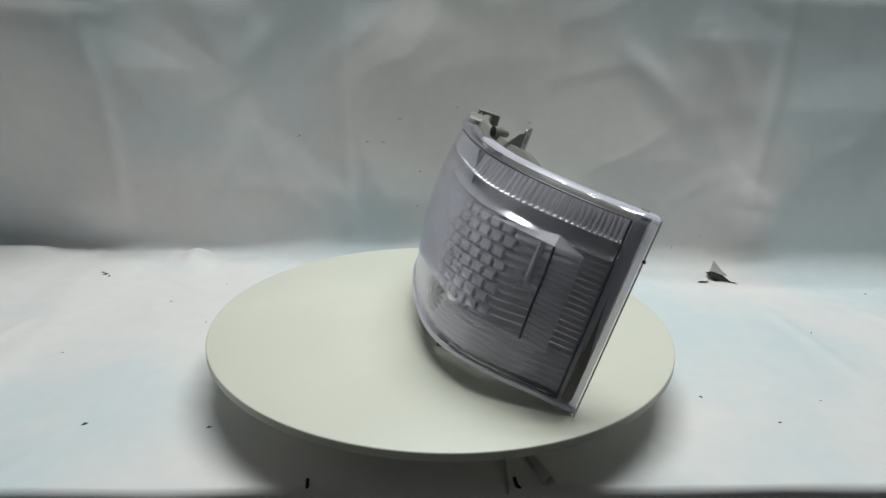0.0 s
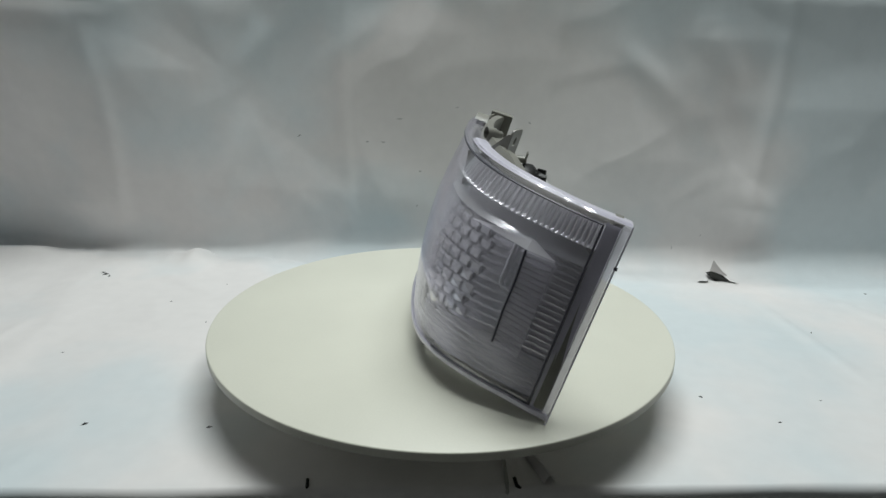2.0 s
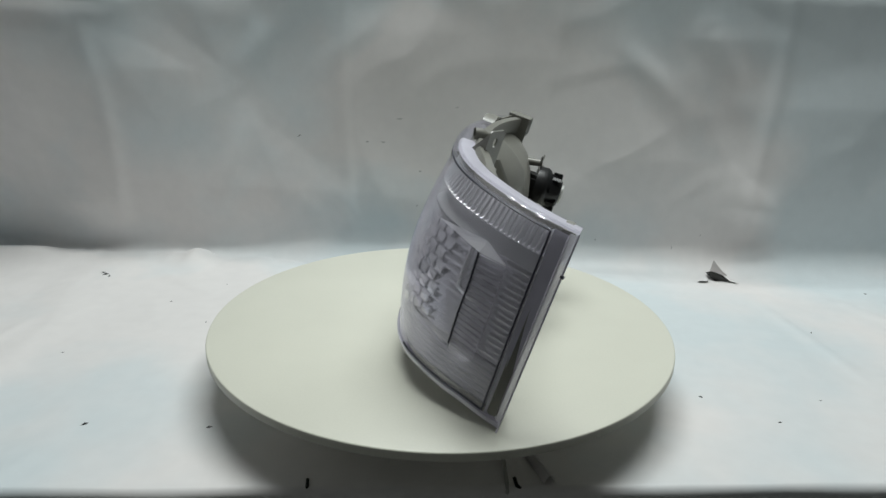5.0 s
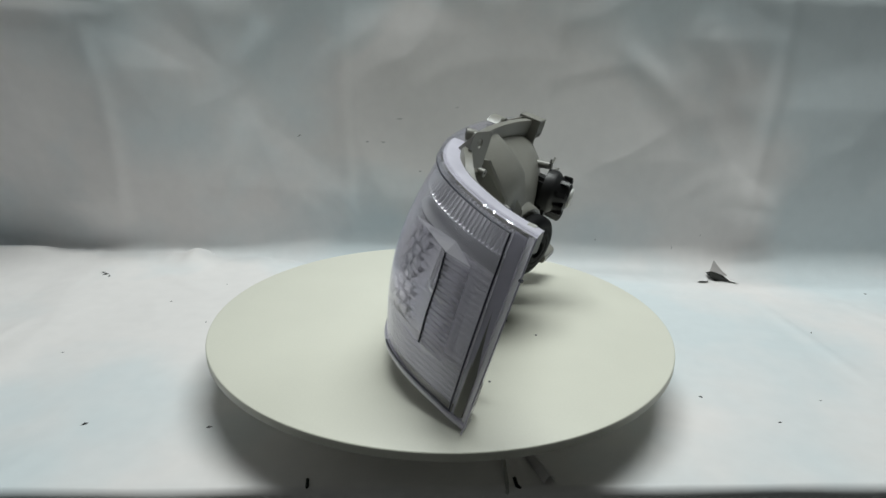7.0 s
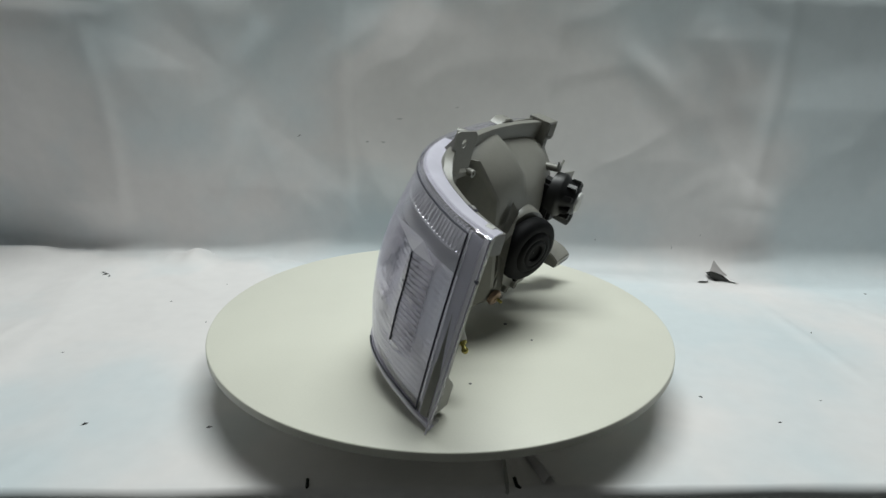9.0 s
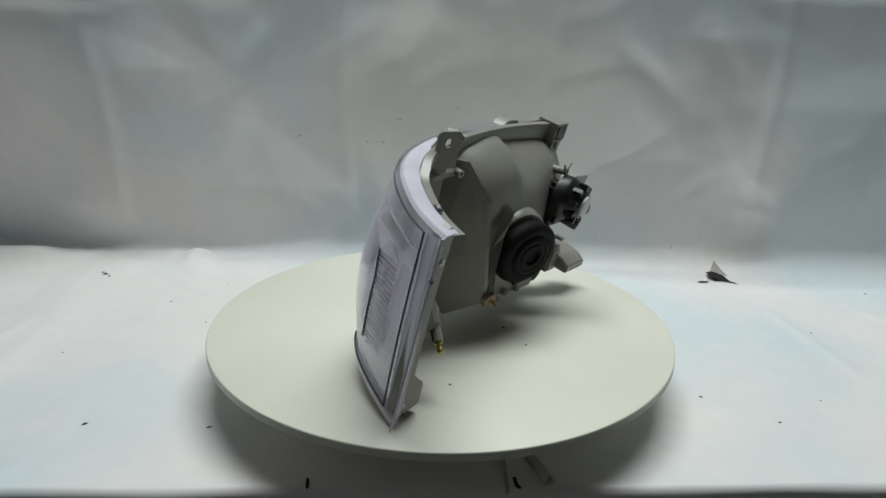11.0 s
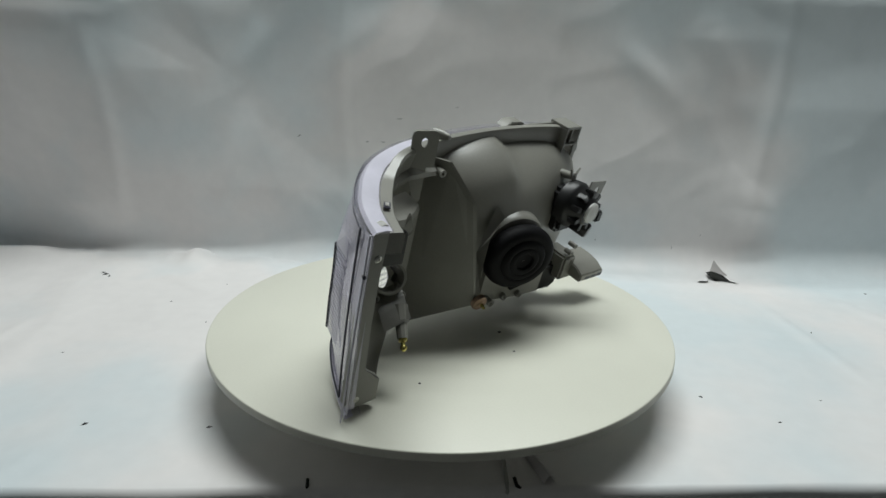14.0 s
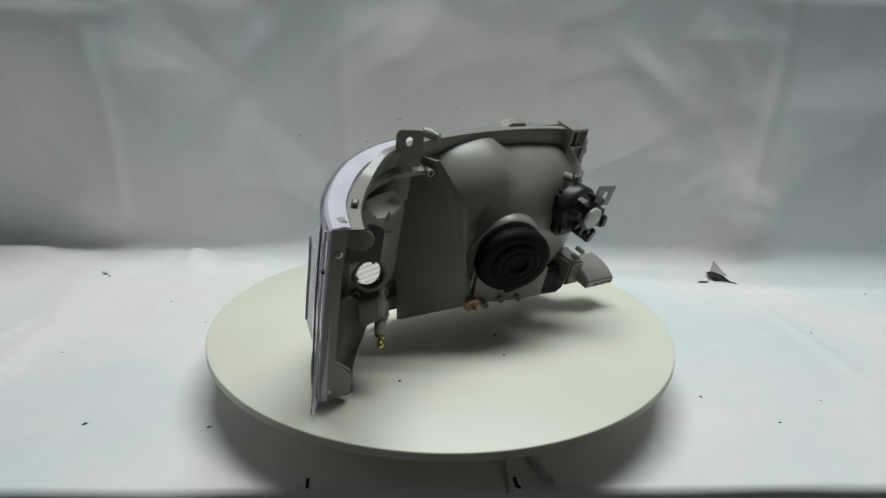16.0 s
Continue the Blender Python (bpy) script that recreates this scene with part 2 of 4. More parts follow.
def sheet_point(x, q):
    """q: way along the sheet from the table's front edge, over the cove and up."""
    y0, y1, r = front_edge(x), back_line(x), 0.05 - 0.032 * smoothstep(-0.22, -0.40, x)
    if q < 0:
        a = min(1.0, -q / 0.012) * math.pi / 2
        return (x, y0 - 0.007 * math.sin(a) - 0.004 * noise.noise((x * 11, q * 9, 6.1)) * min(1.0, -q / 0.03), TABLE_Z - 0.007 * (1 - math.cos(a)) - max(0.0, -q - 0.012) - 0.0025 * min(1.0, -q / 0.012))
    flat = y1 - r - y0
    if q < flat:
        y = y0 + q
        k = smoothstep(0, 0.04, q)
        amp = smoothstep(0.36, 0.55, math.hypot(x, y)) * 0.9 + 0.1
        heap = 0.022 * math.exp(-((x + 0.78) / 0.14) ** 2 - ((y - 0.38) / 0.05) ** 2) + 0.016 * math.exp(-((x + 0.46) / 0.03) ** 2 - ((y - 0.40) / 0.04) ** 2)
        heap += smoothstep(-0.22, -0.34, x) * math.exp(-((y - 0.405) / 0.035) ** 2) * (0.003 + 0.012 * noise.noise((x * 10, 1.7, 0.4)) + 0.005 * noise.noise((x * 31, 5.2, y * 12)))
        return (x, y, TABLE_Z + k * amp * wrinkle(x, y) + heap)
    arc = math.pi / 2 * r
    if q < flat + arc:
        a = (q - flat) / r
        return (x, y1 - r + r * math.sin(a) - 0.3 * math.sin(a) * drape(x, 0), TABLE_Z + r - r * math.cos(a) + (1 - math.sin(a)) * wrinkle(x, y1 - r) * 0.9)
    z = TABLE_Z + r + q - flat - arc
    g = 0.3 + 0.7 * smoothstep(0, 0.08, z - TABLE_Z - r)
    lean = 0.30 * smoothstep(-0.30, -0.80, x) * max(0.0, z - TABLE_Z - r) ** 1.3
    return (x, y1 - g * drape(x, z) - lean, z)


def build_sheet():
    xs = np.concatenate([np.linspace(-1.25, -0.82, 20), np.linspace(-0.815, 0.815, 300), np.linspace(0.82, 1.25, 20)])
    qs = np.concatenate([np.linspace(-0.10, -0.014, 12), np.linspace(-0.012, -0.001, 6), np.linspace(0, 0.55, 90), np.linspace(0.555, 0.80, 50), np.linspace(0.805, 1.17, 75)])
    bm = grid_bm([[sheet_point(float(x), float(q)) for x in xs] for q in qs])
    sheet = part("backdrop", bm, M_SHEET)
    def lie(x, y):
        """The sheet's height over the table at x, y, and into the cove."""
        d = y - (back_line(x) - 0.05)
        return sheet_point(x, y - front_edge(x))[2] if d <= 0 else TABLE_Z + 0.05 - math.sqrt(max(0, 0.05 ** 2 - d * d)) + 0.001

    def scrap(name, pts, mat, up=0.0012):
        bm = bmesh.new()
        bm.faces.new([bm.verts.new((x, y, lie(x, y) + up)) for x, y in pts])
        bmesh.ops.solidify(bm, geom=list(bm.faces), thickness=0.0008)
        return part(name, bm, mat, sheet, smooth=False)

    # torn hole with a lifted corner
    scrap("tear", [(0.484, 0.372), (0.496, 0.376), (0.512, 0.364), (0.522, 0.352), (0.534, 0.341), (0.520, 0.346), (0.508, 0.352), (0.494, 0.352), (0.486, 0.360)], M_TEAR)
    scrap("tear", [(0.458, 0.342), (0.468, 0.349), (0.480, 0.349), (0.486, 0.358), (0.478, 0.343), (0.466, 0.340)], M_TEAR)
    rows = [[(0.494 + 0.022 * k + 0.004 * h, 0.377 - 0.016 * k + 0.006 * h * (1 - h), lie(0.494 + 0.022 * k, 0.377 - 0.016 * k) + (0.020 * (1 - k) ** 1.3 + 0.002) * h) for h in (0, 0.25, 0.5, 0.75, 1)] for k in (0, 0.2, 0.4, 0.6, 0.8, 1)]
    flap = grid_bm(rows)
    bmesh.ops.solidify(flap, geom=list(flap.faces), thickness=0.0006)
    part("flap", flap, M_SHEET, sheet, "lifted torn corner of the sheet")
    # fine dark cracks in the hanging sheet: x, z, length, slope
    for x, z, size, slope in ((-0.082, 0.194, 0.013, 0.0), (-0.112, 0.152, 0.010, -0.1), (-0.140, 0.152, 0.006, -0.1), (-0.266, 0.158, 0.010, 0.5), (0.020, 0.216, 0.007, 0.3),
                              (0.150, 0.192, 0.006, -0.6), (-0.045, 0.100, 0.006, 0.1), (-0.050, 0.036, 0.005, 0.2), (0.478, -0.005, 0.004, 1.0), (0.428, -0.034, 0.016, 6.0), (0.285, -0.020, 0.006, 0.2)):
        d = Vector((1, 0, slope)).normalized() * size / 2
        bm = bmesh.new()
        y = sheet_point(x, back_line(x) - 0.05 - front_edge(x) + math.pi / 2 * 0.05 + max(0, z - TABLE_Z - 0.05))[1] - 0.0018
        n = Vector((-d.z, 0, d.x)).normalized() * 0.0006
        p = Vector((x, y, z))
        bm.faces.new([bm.verts.new(q) for q in (p - d, p - 0.3 * d - n, p + d, p + 0.2 * d + n)])
        bmesh.ops.solidify(bm, geom=list(bm.faces), thickness=0.0004)
        part("crack", bm, M_CRUMB, sheet, smooth=False)
    tagged(sheet, "crumpled white plastic sheet hung as backdrop and spread over the table", "backdrop", kind="structure")
    return sheet


def build_litter():
    """Crumbs and threads on the sheet, a lead and a fold at the table's edge."""
    bm = bmesh.new()
    rng = random.Random(4)
    for x, y, size in ((-0.3825, -0.1447, 0.0045), (-0.247, -0.147, 0.004), (-0.345, 0.118, 0.0022), (-0.50, 0.02, 0.002), (0.385, -0.112, 0.003), (0.553, 0.135, 0.003), (0.735, 0.30, 0.003), (0.315, -0.06, 0.003),
                       (-0.365, 0.275, 0.0018), (-0.585, 0.3035, 0.006), (-0.576, 0.297, 0.005), (-0.592, 0.309, 0.004), (-0.43, 0.20, 0.002), (-0.62, -0.10, 0.002), (0.60, -0.15, 0.002), (0.46, -0.06, 0.0018)):
        z = sheet_point(x, y - front_edge(x))[2]
        ang = rng.uniform(0, 3.1)
        dx, dy = math.cos(ang) * size, math.sin(ang) * size
        v = [bm.verts.new(p) for p in ((x - dx, y - dy, z), (x + dy * 0.35, y - dx * 0.35, z), (x + dx, y + dy, z), (x - dy * 0.35, y + dx * 0.35, z), (x, y, z + size * 0.5))]
        for f in ((0, 1, 4), (1, 2, 4), (2, 3, 4), (3, 0, 4), (3, 2, 1, 0)):
            bm.faces.new([v[i] for i in f])
    litter = part("crumbs", bm, M_CRUMB, None, smooth=False)
    tagged(litter, "dark crumbs and threads scattered on the white sheet", "crumbs", kind="stuff")
    fe = front_edge(0.066)
    lead = part("power_lead", tube_bm([(0.055, -0.10, TABLE_Z + 0.002), (0.064, -0.16, TABLE_Z + 0.0022), (0.066, -0.20, TABLE_Z + 0.0025), (0.0665, fe - 0.001, TABLE_Z + 0.002), (0.0665, fe - 0.0045, TABLE_Z - 0.004), (0.067, fe - 0.006, TABLE_Z - 0.05)], 0.0022), M_LEAD)
    tagged(lead, "thin grey power lead running out under the turntable", "cable")
    bm = grid_bm([[(0.088 + 0.014 * k + 0.012 * h, -0.185 - 0.045 * k + 0.004 * h, TABLE_Z + 0.001 + 0.010 * math.sin(math.pi * h) * (0.3 + 0.7 * k)) for h in (0, 0.2, 0.4, 0.6, 0.8, 1)] for k in (0, 0.25, 0.5, 0.75, 1)])
    bmesh.ops.solidify(bm, geom=list(bm.faces), thickness=0.0006)
    fold = part("sheet_fold", bm, M_SHEET)
    tagged(fold, "loose pinched fold of white sheet at the table edge", "fold", kind="structure")
    for x, w in ((-0.1233, 0.0016), (0.075, 0.002)):
        y = front_edge(x)
        chip = part("edge_tear", tube_bm([(x - 0.0005, y + 0.008, TABLE_Z + 0.0012), (x + 0.0008, y - 0.0018, TABLE_Z + 0.0005), (x + 0.012 * (x > 0), y - 0.0024, TABLE_Z - 0.009)], w, 5), M_TEAR)
        tagged(chip, "small dark tear in the edge of the sheet", "tear", kind="structure")


def build_room():
    for name, b in (("floor", (-2.0, 2.2, -2.6, 1.4, -0.92, -0.87)), ("wall_north", (-2.0, 2.2, 1.35, 1.45, -0.87, 2.4)),
                    ("wall_south", (-2.0, 2.2, -2.7, -2.6, -0.87, 2.4)), ("wall_west", (-2.0, -1.9, -2.6, 1.35, -0.87, 2.4)),
                    ("wall_east", (2.2, 2.3, -2.6, 1.35, -0.87, 2.4)), ("ceiling", (-2.1, 2.3, -2.7, 1.45, 2.4, 2.5))):
        # unseen west wall and ceiling are pale only to brighten lens and reflector
        mat = {"wall_west": M_BOUNCE_WALL, "ceiling": M_BOUNCE_CEILING, "floor": M_FLOOR}.get(name, M_WALL)
        tagged(part(name, box_bm(*b), mat, smooth=False), ("unseen pale light-bouncing " if name in ("ceiling", "wall_west") else "plain grey painted ") + name.split("_")[0] + " of the workroom", name.split("_")[0], kind="structure")


def build_table():
    table = tagged(new("table"), "dark wooden worktable under the white sheet", "table")
    bm = bmesh.new()
    v = [bm.verts.new((x, y, z)) for z in (TABLE_Z - 0.055, TABLE_Z - 0.010) for x, y in ((-1.3, -0.222 - 0.0585), (1.3, -0.222 + 0.0585), (1.3, 0.62), (-1.3, 0.62))]
    bm.faces.new(v[3::-1])
    bm.faces.new(v[4:])
    for i in range(4):
        bm.faces.new((v[i], v[(i + 1) % 4], v[4 + (i + 1) % 4], v[4 + i]))
    part("tabletop", bm, M_TABLE, table, smooth=False)
    for x, y in ((-1.2, -0.18), (1.2, -0.1), (-1.2, 0.55), (1.2, 0.55)):
        part("leg", box_bm(x - 0.03, x + 0.03, y - 0.03, y + 0.03, -0.87, TABLE_Z - 0.055), M_TABLE, table, smooth=False)
    return table


def build_turntable():
    tt = tagged(new("turntable"), "round cream turntable with a dark base", "turntable")
    tt.location = (0, 0, 0)
    part("top", lathe_bm([(0.0005, 0.0), (DISC_R - 0.0015, 0.0), (DISC_R - 0.0004, -0.0006), (DISC_R - 0.0002, -0.0012)], 160, False), M_DISC, tt)
    part("rim", lathe_bm([(DISC_R - 0.0002, -0.0012), (DISC_R, -0.0018), (DISC_R, -0.0086), (DISC_R - 0.0012, -0.0098), (0.0005, -0.0100)], 160, False), M_DISC_EDGE, tt, "darker bare edge of the disc")
    sharp(tt.children[-1], 50)
    for x, y, size in ((0.0765, 0.0272, 0.0020), (0.1224, 0.0052, 0.0014), (0.1134, -0.1224, 0.0014)):
        part("scuff", lathe_bm([(0.0003, 0.0007), (size, 0.0006), (size * 1.1, 0.0001)], 7, False), M_CRUMB, tt).location = (x, y, 0)
    part("base", lathe_bm([(0.0005, -0.0102), (0.10, -0.0102), (0.105, -0.022), (0.12, -0.06), (0.12, TABLE_Z - 0.004), (0.0005, TABLE_Z - 0.004)], 64, False), M_BASE, tt)
    return tt


# ---- the headlamp, in its own space: x to its back, y along its width, z up ----
PLAN_TOP = [(0.0, -0.004), (-0.022, 0.002), (-0.045, 0.011), (-0.068, 0.025), (-0.093, 0.044), (-0.117, 0.069), (-0.137, 0.103), (-0.151, 0.145), (-0.160, 0.195), (-0.165, 0.25), (-0.164, 0.305), (-0.157, 0.355), (-0.143, 0.388)]
LOW_EDGE = [(0.001,), (0.001,), (0.001,), (-0.001,), (-0.003,), (-0.007,), (-0.011,), (-0.012,), (-0.012,), (-0.012,), (-0.012,), (-0.012,), (-0.012,)]
BULGE = [(0.0,), (0.001,), (0.003,), (0.007,), (0.013,), (0.017,), (0.0175,), (0.015,), (0.013,), (0.012,), (0.012,), (0.010,), (0.007,)]
HIGH = 0.2


def skin(s, w, out=0.0):
    """A point of the lens: s along its sweep from the rear edge, w up (0 its lower edge, 0.2 its upper), out from the face."""
    k = w / HIGH
    u, v = spline(PLAN_TOP, s)
    a, b = spline(PLAN_TOP, max(0, s - 0.01)), spline(PLAN_TOP, min(1, s + 0.01))
    tu, tv = b[0] - a[0], b[1] - a[1]
    n = math.hypot(tu, tv)
    low = spline(LOW_EDGE, s)[0]
    kk = max(0.0, min(1.0, k))
    out += spline(BULGE, s)[0] * math.sin(math.pi * kk ** 0.9) - (0.006 - 0.007 * smoothstep(0.12, 0.40, s)) * (1 - kk) ** 1.5
    return Vector((min(0.0012, u - tv / n * out), v + tu / n * out, low + k * (HIGH - low)))


SOCKET = Vector((-0.0654, 0.0776, 0.0971))      # the open lower bulb socket
SIGHT = Vector((-0.70, 0.41, -0.575)).normalized()


def pierce(bm, radius):
    """Opens a skin round the bulb socket's axis."""
    gone = []
    for f in bm.faces:
        d = f.calc_center_median() - SOCKET
        if (d - d.dot(SIGHT) * SIGHT).length < radius:
            gone.append(f)
    bmesh.ops.delete(bm, geom=gone, context="FACES")


def build_lens(lamp):
    prof = [(0.200, -0.022), (0.2005, -0.012), (0.2005, -0.002), (0.199, 0.0), (0.194, 0.0), (0.1925, -0.0025), (0.188, -0.003)]
    prof += [(w, -0.003 + 0.001 * math.sin((0.188 - w) * 30)) for w in np.linspace(0.175, 0.02, 14)]
    prof += [(0.012, -0.003), (0.0085, -0.0025), (0.006, 0.0), (0.001, 0.0), (0.0, -0.001), (0.0, -0.008), (0.0, -0.018)]
    ss = np.linspace(0, 1, 110)
    bm = grid_bm([[skin(float(s), float(w), o) for s in ss] for w, o in prof])
    bmesh.ops.recalc_face_normals(bm, faces=bm.faces)
    bmesh.ops.solidify(bm, geom=list(bm.faces), thickness=0.002)
    lens = sharp(part("lens", bm, M_LENS, lamp, "clear lavender-tinted plastic lens"), 35)
    lens.visible_shadow = False
    # smooth frosted border inside the clear rear edge, and the flange on top
    rows = [[skin(float(s), float(w), o) for s, o in ((0.034, -0.012), (0.032, -0.005), (0.034, -0.0035), (0.055, -0.0035), (0.074, -0.0035))] for w in np.linspace(0.005, 0.195, 24)]
    part("border", grid_bm(rows), M_RIM_LENS, lens, "frosted lavender border").visible_shadow = False
    rows = [[skin(float(s), w, o) for w, o in ((0.1985, -0.0035), (0.2012, -0.006), (0.2014, -0.016), (0.2000, -0.0205))] for s in np.linspace(0.0, 0.60, 70)]
    strip = [[skin(float(s), float(w), o) for s, o in ((0.004, -0.0032), (0.012, -0.0034), (0.022, -0.0034), (0.031, -0.0034))] for w in np.linspace(0.003, 0.197, 24)]
    part("edge_strip", grid_bm(strip), M_EDGE, lens, "hazy clear edge strip").visible_shadow = False
    lip = [[skin(float(s), w, o) for w, o in ((0.0070, -0.0020), (0.0055, -0.0006), (0.0015, -0.0006), (0.0004, -0.0016), (0.0004, -0.0100))] for s in np.linspace(0.0, 0.99, 110)]
    part("lower_lip", grid_bm(lip), M_RIM_LENS, lens, "frosted lavender lower lip")
    part("flange", grid_bm(rows), M_RIM_LENS, lens, "frosted lavender mounting flange").visible_shadow = False
    # level flutes moulded into the inside of the lens, left out behind the raised box
    bm = bmesh.new()
    for k in range(22):
        w = 0.013 + 0.0062 * k
        for s0, s1, n in ((0.085, 0.16, 8), (0.16, 0.42, 24), (0.42, 0.80, 40)):
            if s0 == 0.16 and w > 0.046:
                continue
            rows = [[bm.verts.new(skin(float(s), w + d, o)) for d, o in ((0.0, -0.0046), (0.0012, -0.0052), (0.0026, -0.0046))] for s in np.linspace(s0, s1, n)]
            for a, b in zip(rows, rows[1:]):
                bm.faces.new((a[0], a[1], b[1], b[0]))
                bm.faces.new((a[1], a[2], b[2], b[1]))
    part("lens_flutes", bm, M_FLUTE, lens, "fine level flutes moulded in the lens", smooth=False).visible_shadow = False
    # dark seam round the clear field
    line = [skin(float(s), 0.1925, -0.001) for s in np.linspace(0.74, 0.08, 60)] + [skin(0.08, float(w), -0.001) for w in np.linspace(0.19, 0.011, 30)] + [skin(float(s), 0.0085, -0.001) for s in np.linspace(0.08, 0.42, 50)]
    part("seam", tube_bm(line, 0.0010, 6), M_SEAM, lens, "dark bonding line round the lens")
    # pale tube added to draw the glint along the clear rear edge
    part("edge_bead", tube_bm([Vector((0.0010, -0.0035 + 0.0025 * (1 - w / 0.2), w)) for w in np.linspace(0.0, 0.2, 20)], 0.0009, 6), M_RIM_LENS, lens)
    return lens


def build_reflector(lamp):
    def saw(x, pitch, depth):
        k = (x / pitch) % 1.0
        return depth * (k / 0.2 if k < 0.2 else (1 - k) / 0.8)

    def relief(s, w):
        if w > 0.168:                       # upright ribs under the top edge
            return -0.005 - 0.004 * (w - 0.168) / 0.02 + 0.0060 * (abs(math.sin(s * 188)) - 1) * smoothstep(0.168, 0.171, w)
        if w > 0.150:                       # bright sloping band
            return -0.008 - 0.015 * (w - 0.150) / 0.018
        if w < 0.052:                       # long flutes along the foot
            return -0.012 + saw(w + 0.004 * math.sin(9 * s), 0.0070, 0.0046)
        if s < 0.19:                        # fine flutes behind the rear edge
            return -0.012 + saw(w, 0.0062, 0.0026)
        return -0.013 + saw(w + 0.03 * s, 0.0085, 0.0044)
    ss = np.linspace(0.07, 0.99, 420)
    def field(w0, w1, n):
        bm = grid_bm([[skin(float(s), float(w), relief(float(s), float(w))) for s in ss] for w in np.linspace(w0, w1, n)])
        pierce(bm, 0.019)
        return bm
    refl = part("reflector", field(0.052, 0.150, 120), M_SILVER, lamp, "silvered fluted reflector behind the lens")
    # same silvering as the field, made paler here to look lit
    part("foot_flutes", field(0.010, 0.0519, 62), M_LIT_SILVER, refl, "flutes along the reflector's foot, silvered paler as if lit")
    part("upper_ribs", field(0.1501, 0.191, 60), M_LIT_SILVER, refl, "ribbed band along the reflector's top, silvered paler as if lit")
    me = None
    for col in range(6):
        for row in range(8):
            s = 0.345 + 0.036 * col + (0.016 if row % 2 else 0)
            w = 0.056 + 0.0116 * row
            p, q, r = skin(s, w, -0.0085), skin(s + 0.031, w, -0.0085), skin(s, w + 0.0100, -0.0085)
            x, y = q - p, r - p
            if me is None:
                b = bmesh.new()
                v = [b.verts.new(c) for c in ((0, 0, 0), (1, 0, 0), (1, 1, 0), (0, 1, 0), (0.12, 0.15, -1), (0.9, 0.1, -0.8), (0.88, 0.75, -1.1), (0.12, 0.8, -0.7))]
                for f in ((0, 1, 5, 4), (1, 2, 6, 5), (2, 3, 7, 6), (3, 0, 4, 7), (4, 5, 6, 7)):
                    b.faces.new([v[i] for i in f])
                first = part("prism", b, M_SILVER, refl, smooth=False)
                me, ob = first.data, first
            else:
                ob = new("prism", me)
                ob.parent = refl
            z = x.cross(y).normalized() * 0.0014
            if z.x > 0:
                z = -z
            m = Matrix((x, y, -z)).transposed().to_4x4()
            m.translation = p
            ob.matrix_basis = m
    return refl


def build_bulb_shield(lamp):
    """Silver fittings seen through the corner lens."""
    c = skin(0.455, 0.060, -0.010)
    out = (skin(0.455, 0.060, 0.0) - c).normalized()
    shield = part("bulb_shield", cyl_bm(c - out * 0.006, out, [(0.0145, 0.0), (0.0140, 0.004), (0.0120, 0.007), (0.0118, 0.0085), (0.0100, 0.0085), (0.0085, 0.0105), (0.0060, 0.0115), (0.0003, 0.0120)], 32, False), M_SILVER, lamp, "silver bulb shield")
    for k in (0.0170, 0.0198):
        part("shield_ring", cyl_bm(c - out * 0.004, out, [(k, 0.0), (k + 0.0004, 0.0025), (k + 0.0014, 0.0025), (k + 0.0018, 0.0)], 36, False), M_SILVER, shield)
    line = [skin(0.285, float(w), -0.006) for w in np.linspace(0.147, 0.108, 8)] + [skin(float(s), 0.104 - 0.1 * (0.285 - s), -0.006) for s in np.linspace(0.278, 0.215, 8)]
    part("divider", tube_bm(line, 0.0026, 6), M_LIT_SILVER, lamp, "silver divider between the reflector fields")


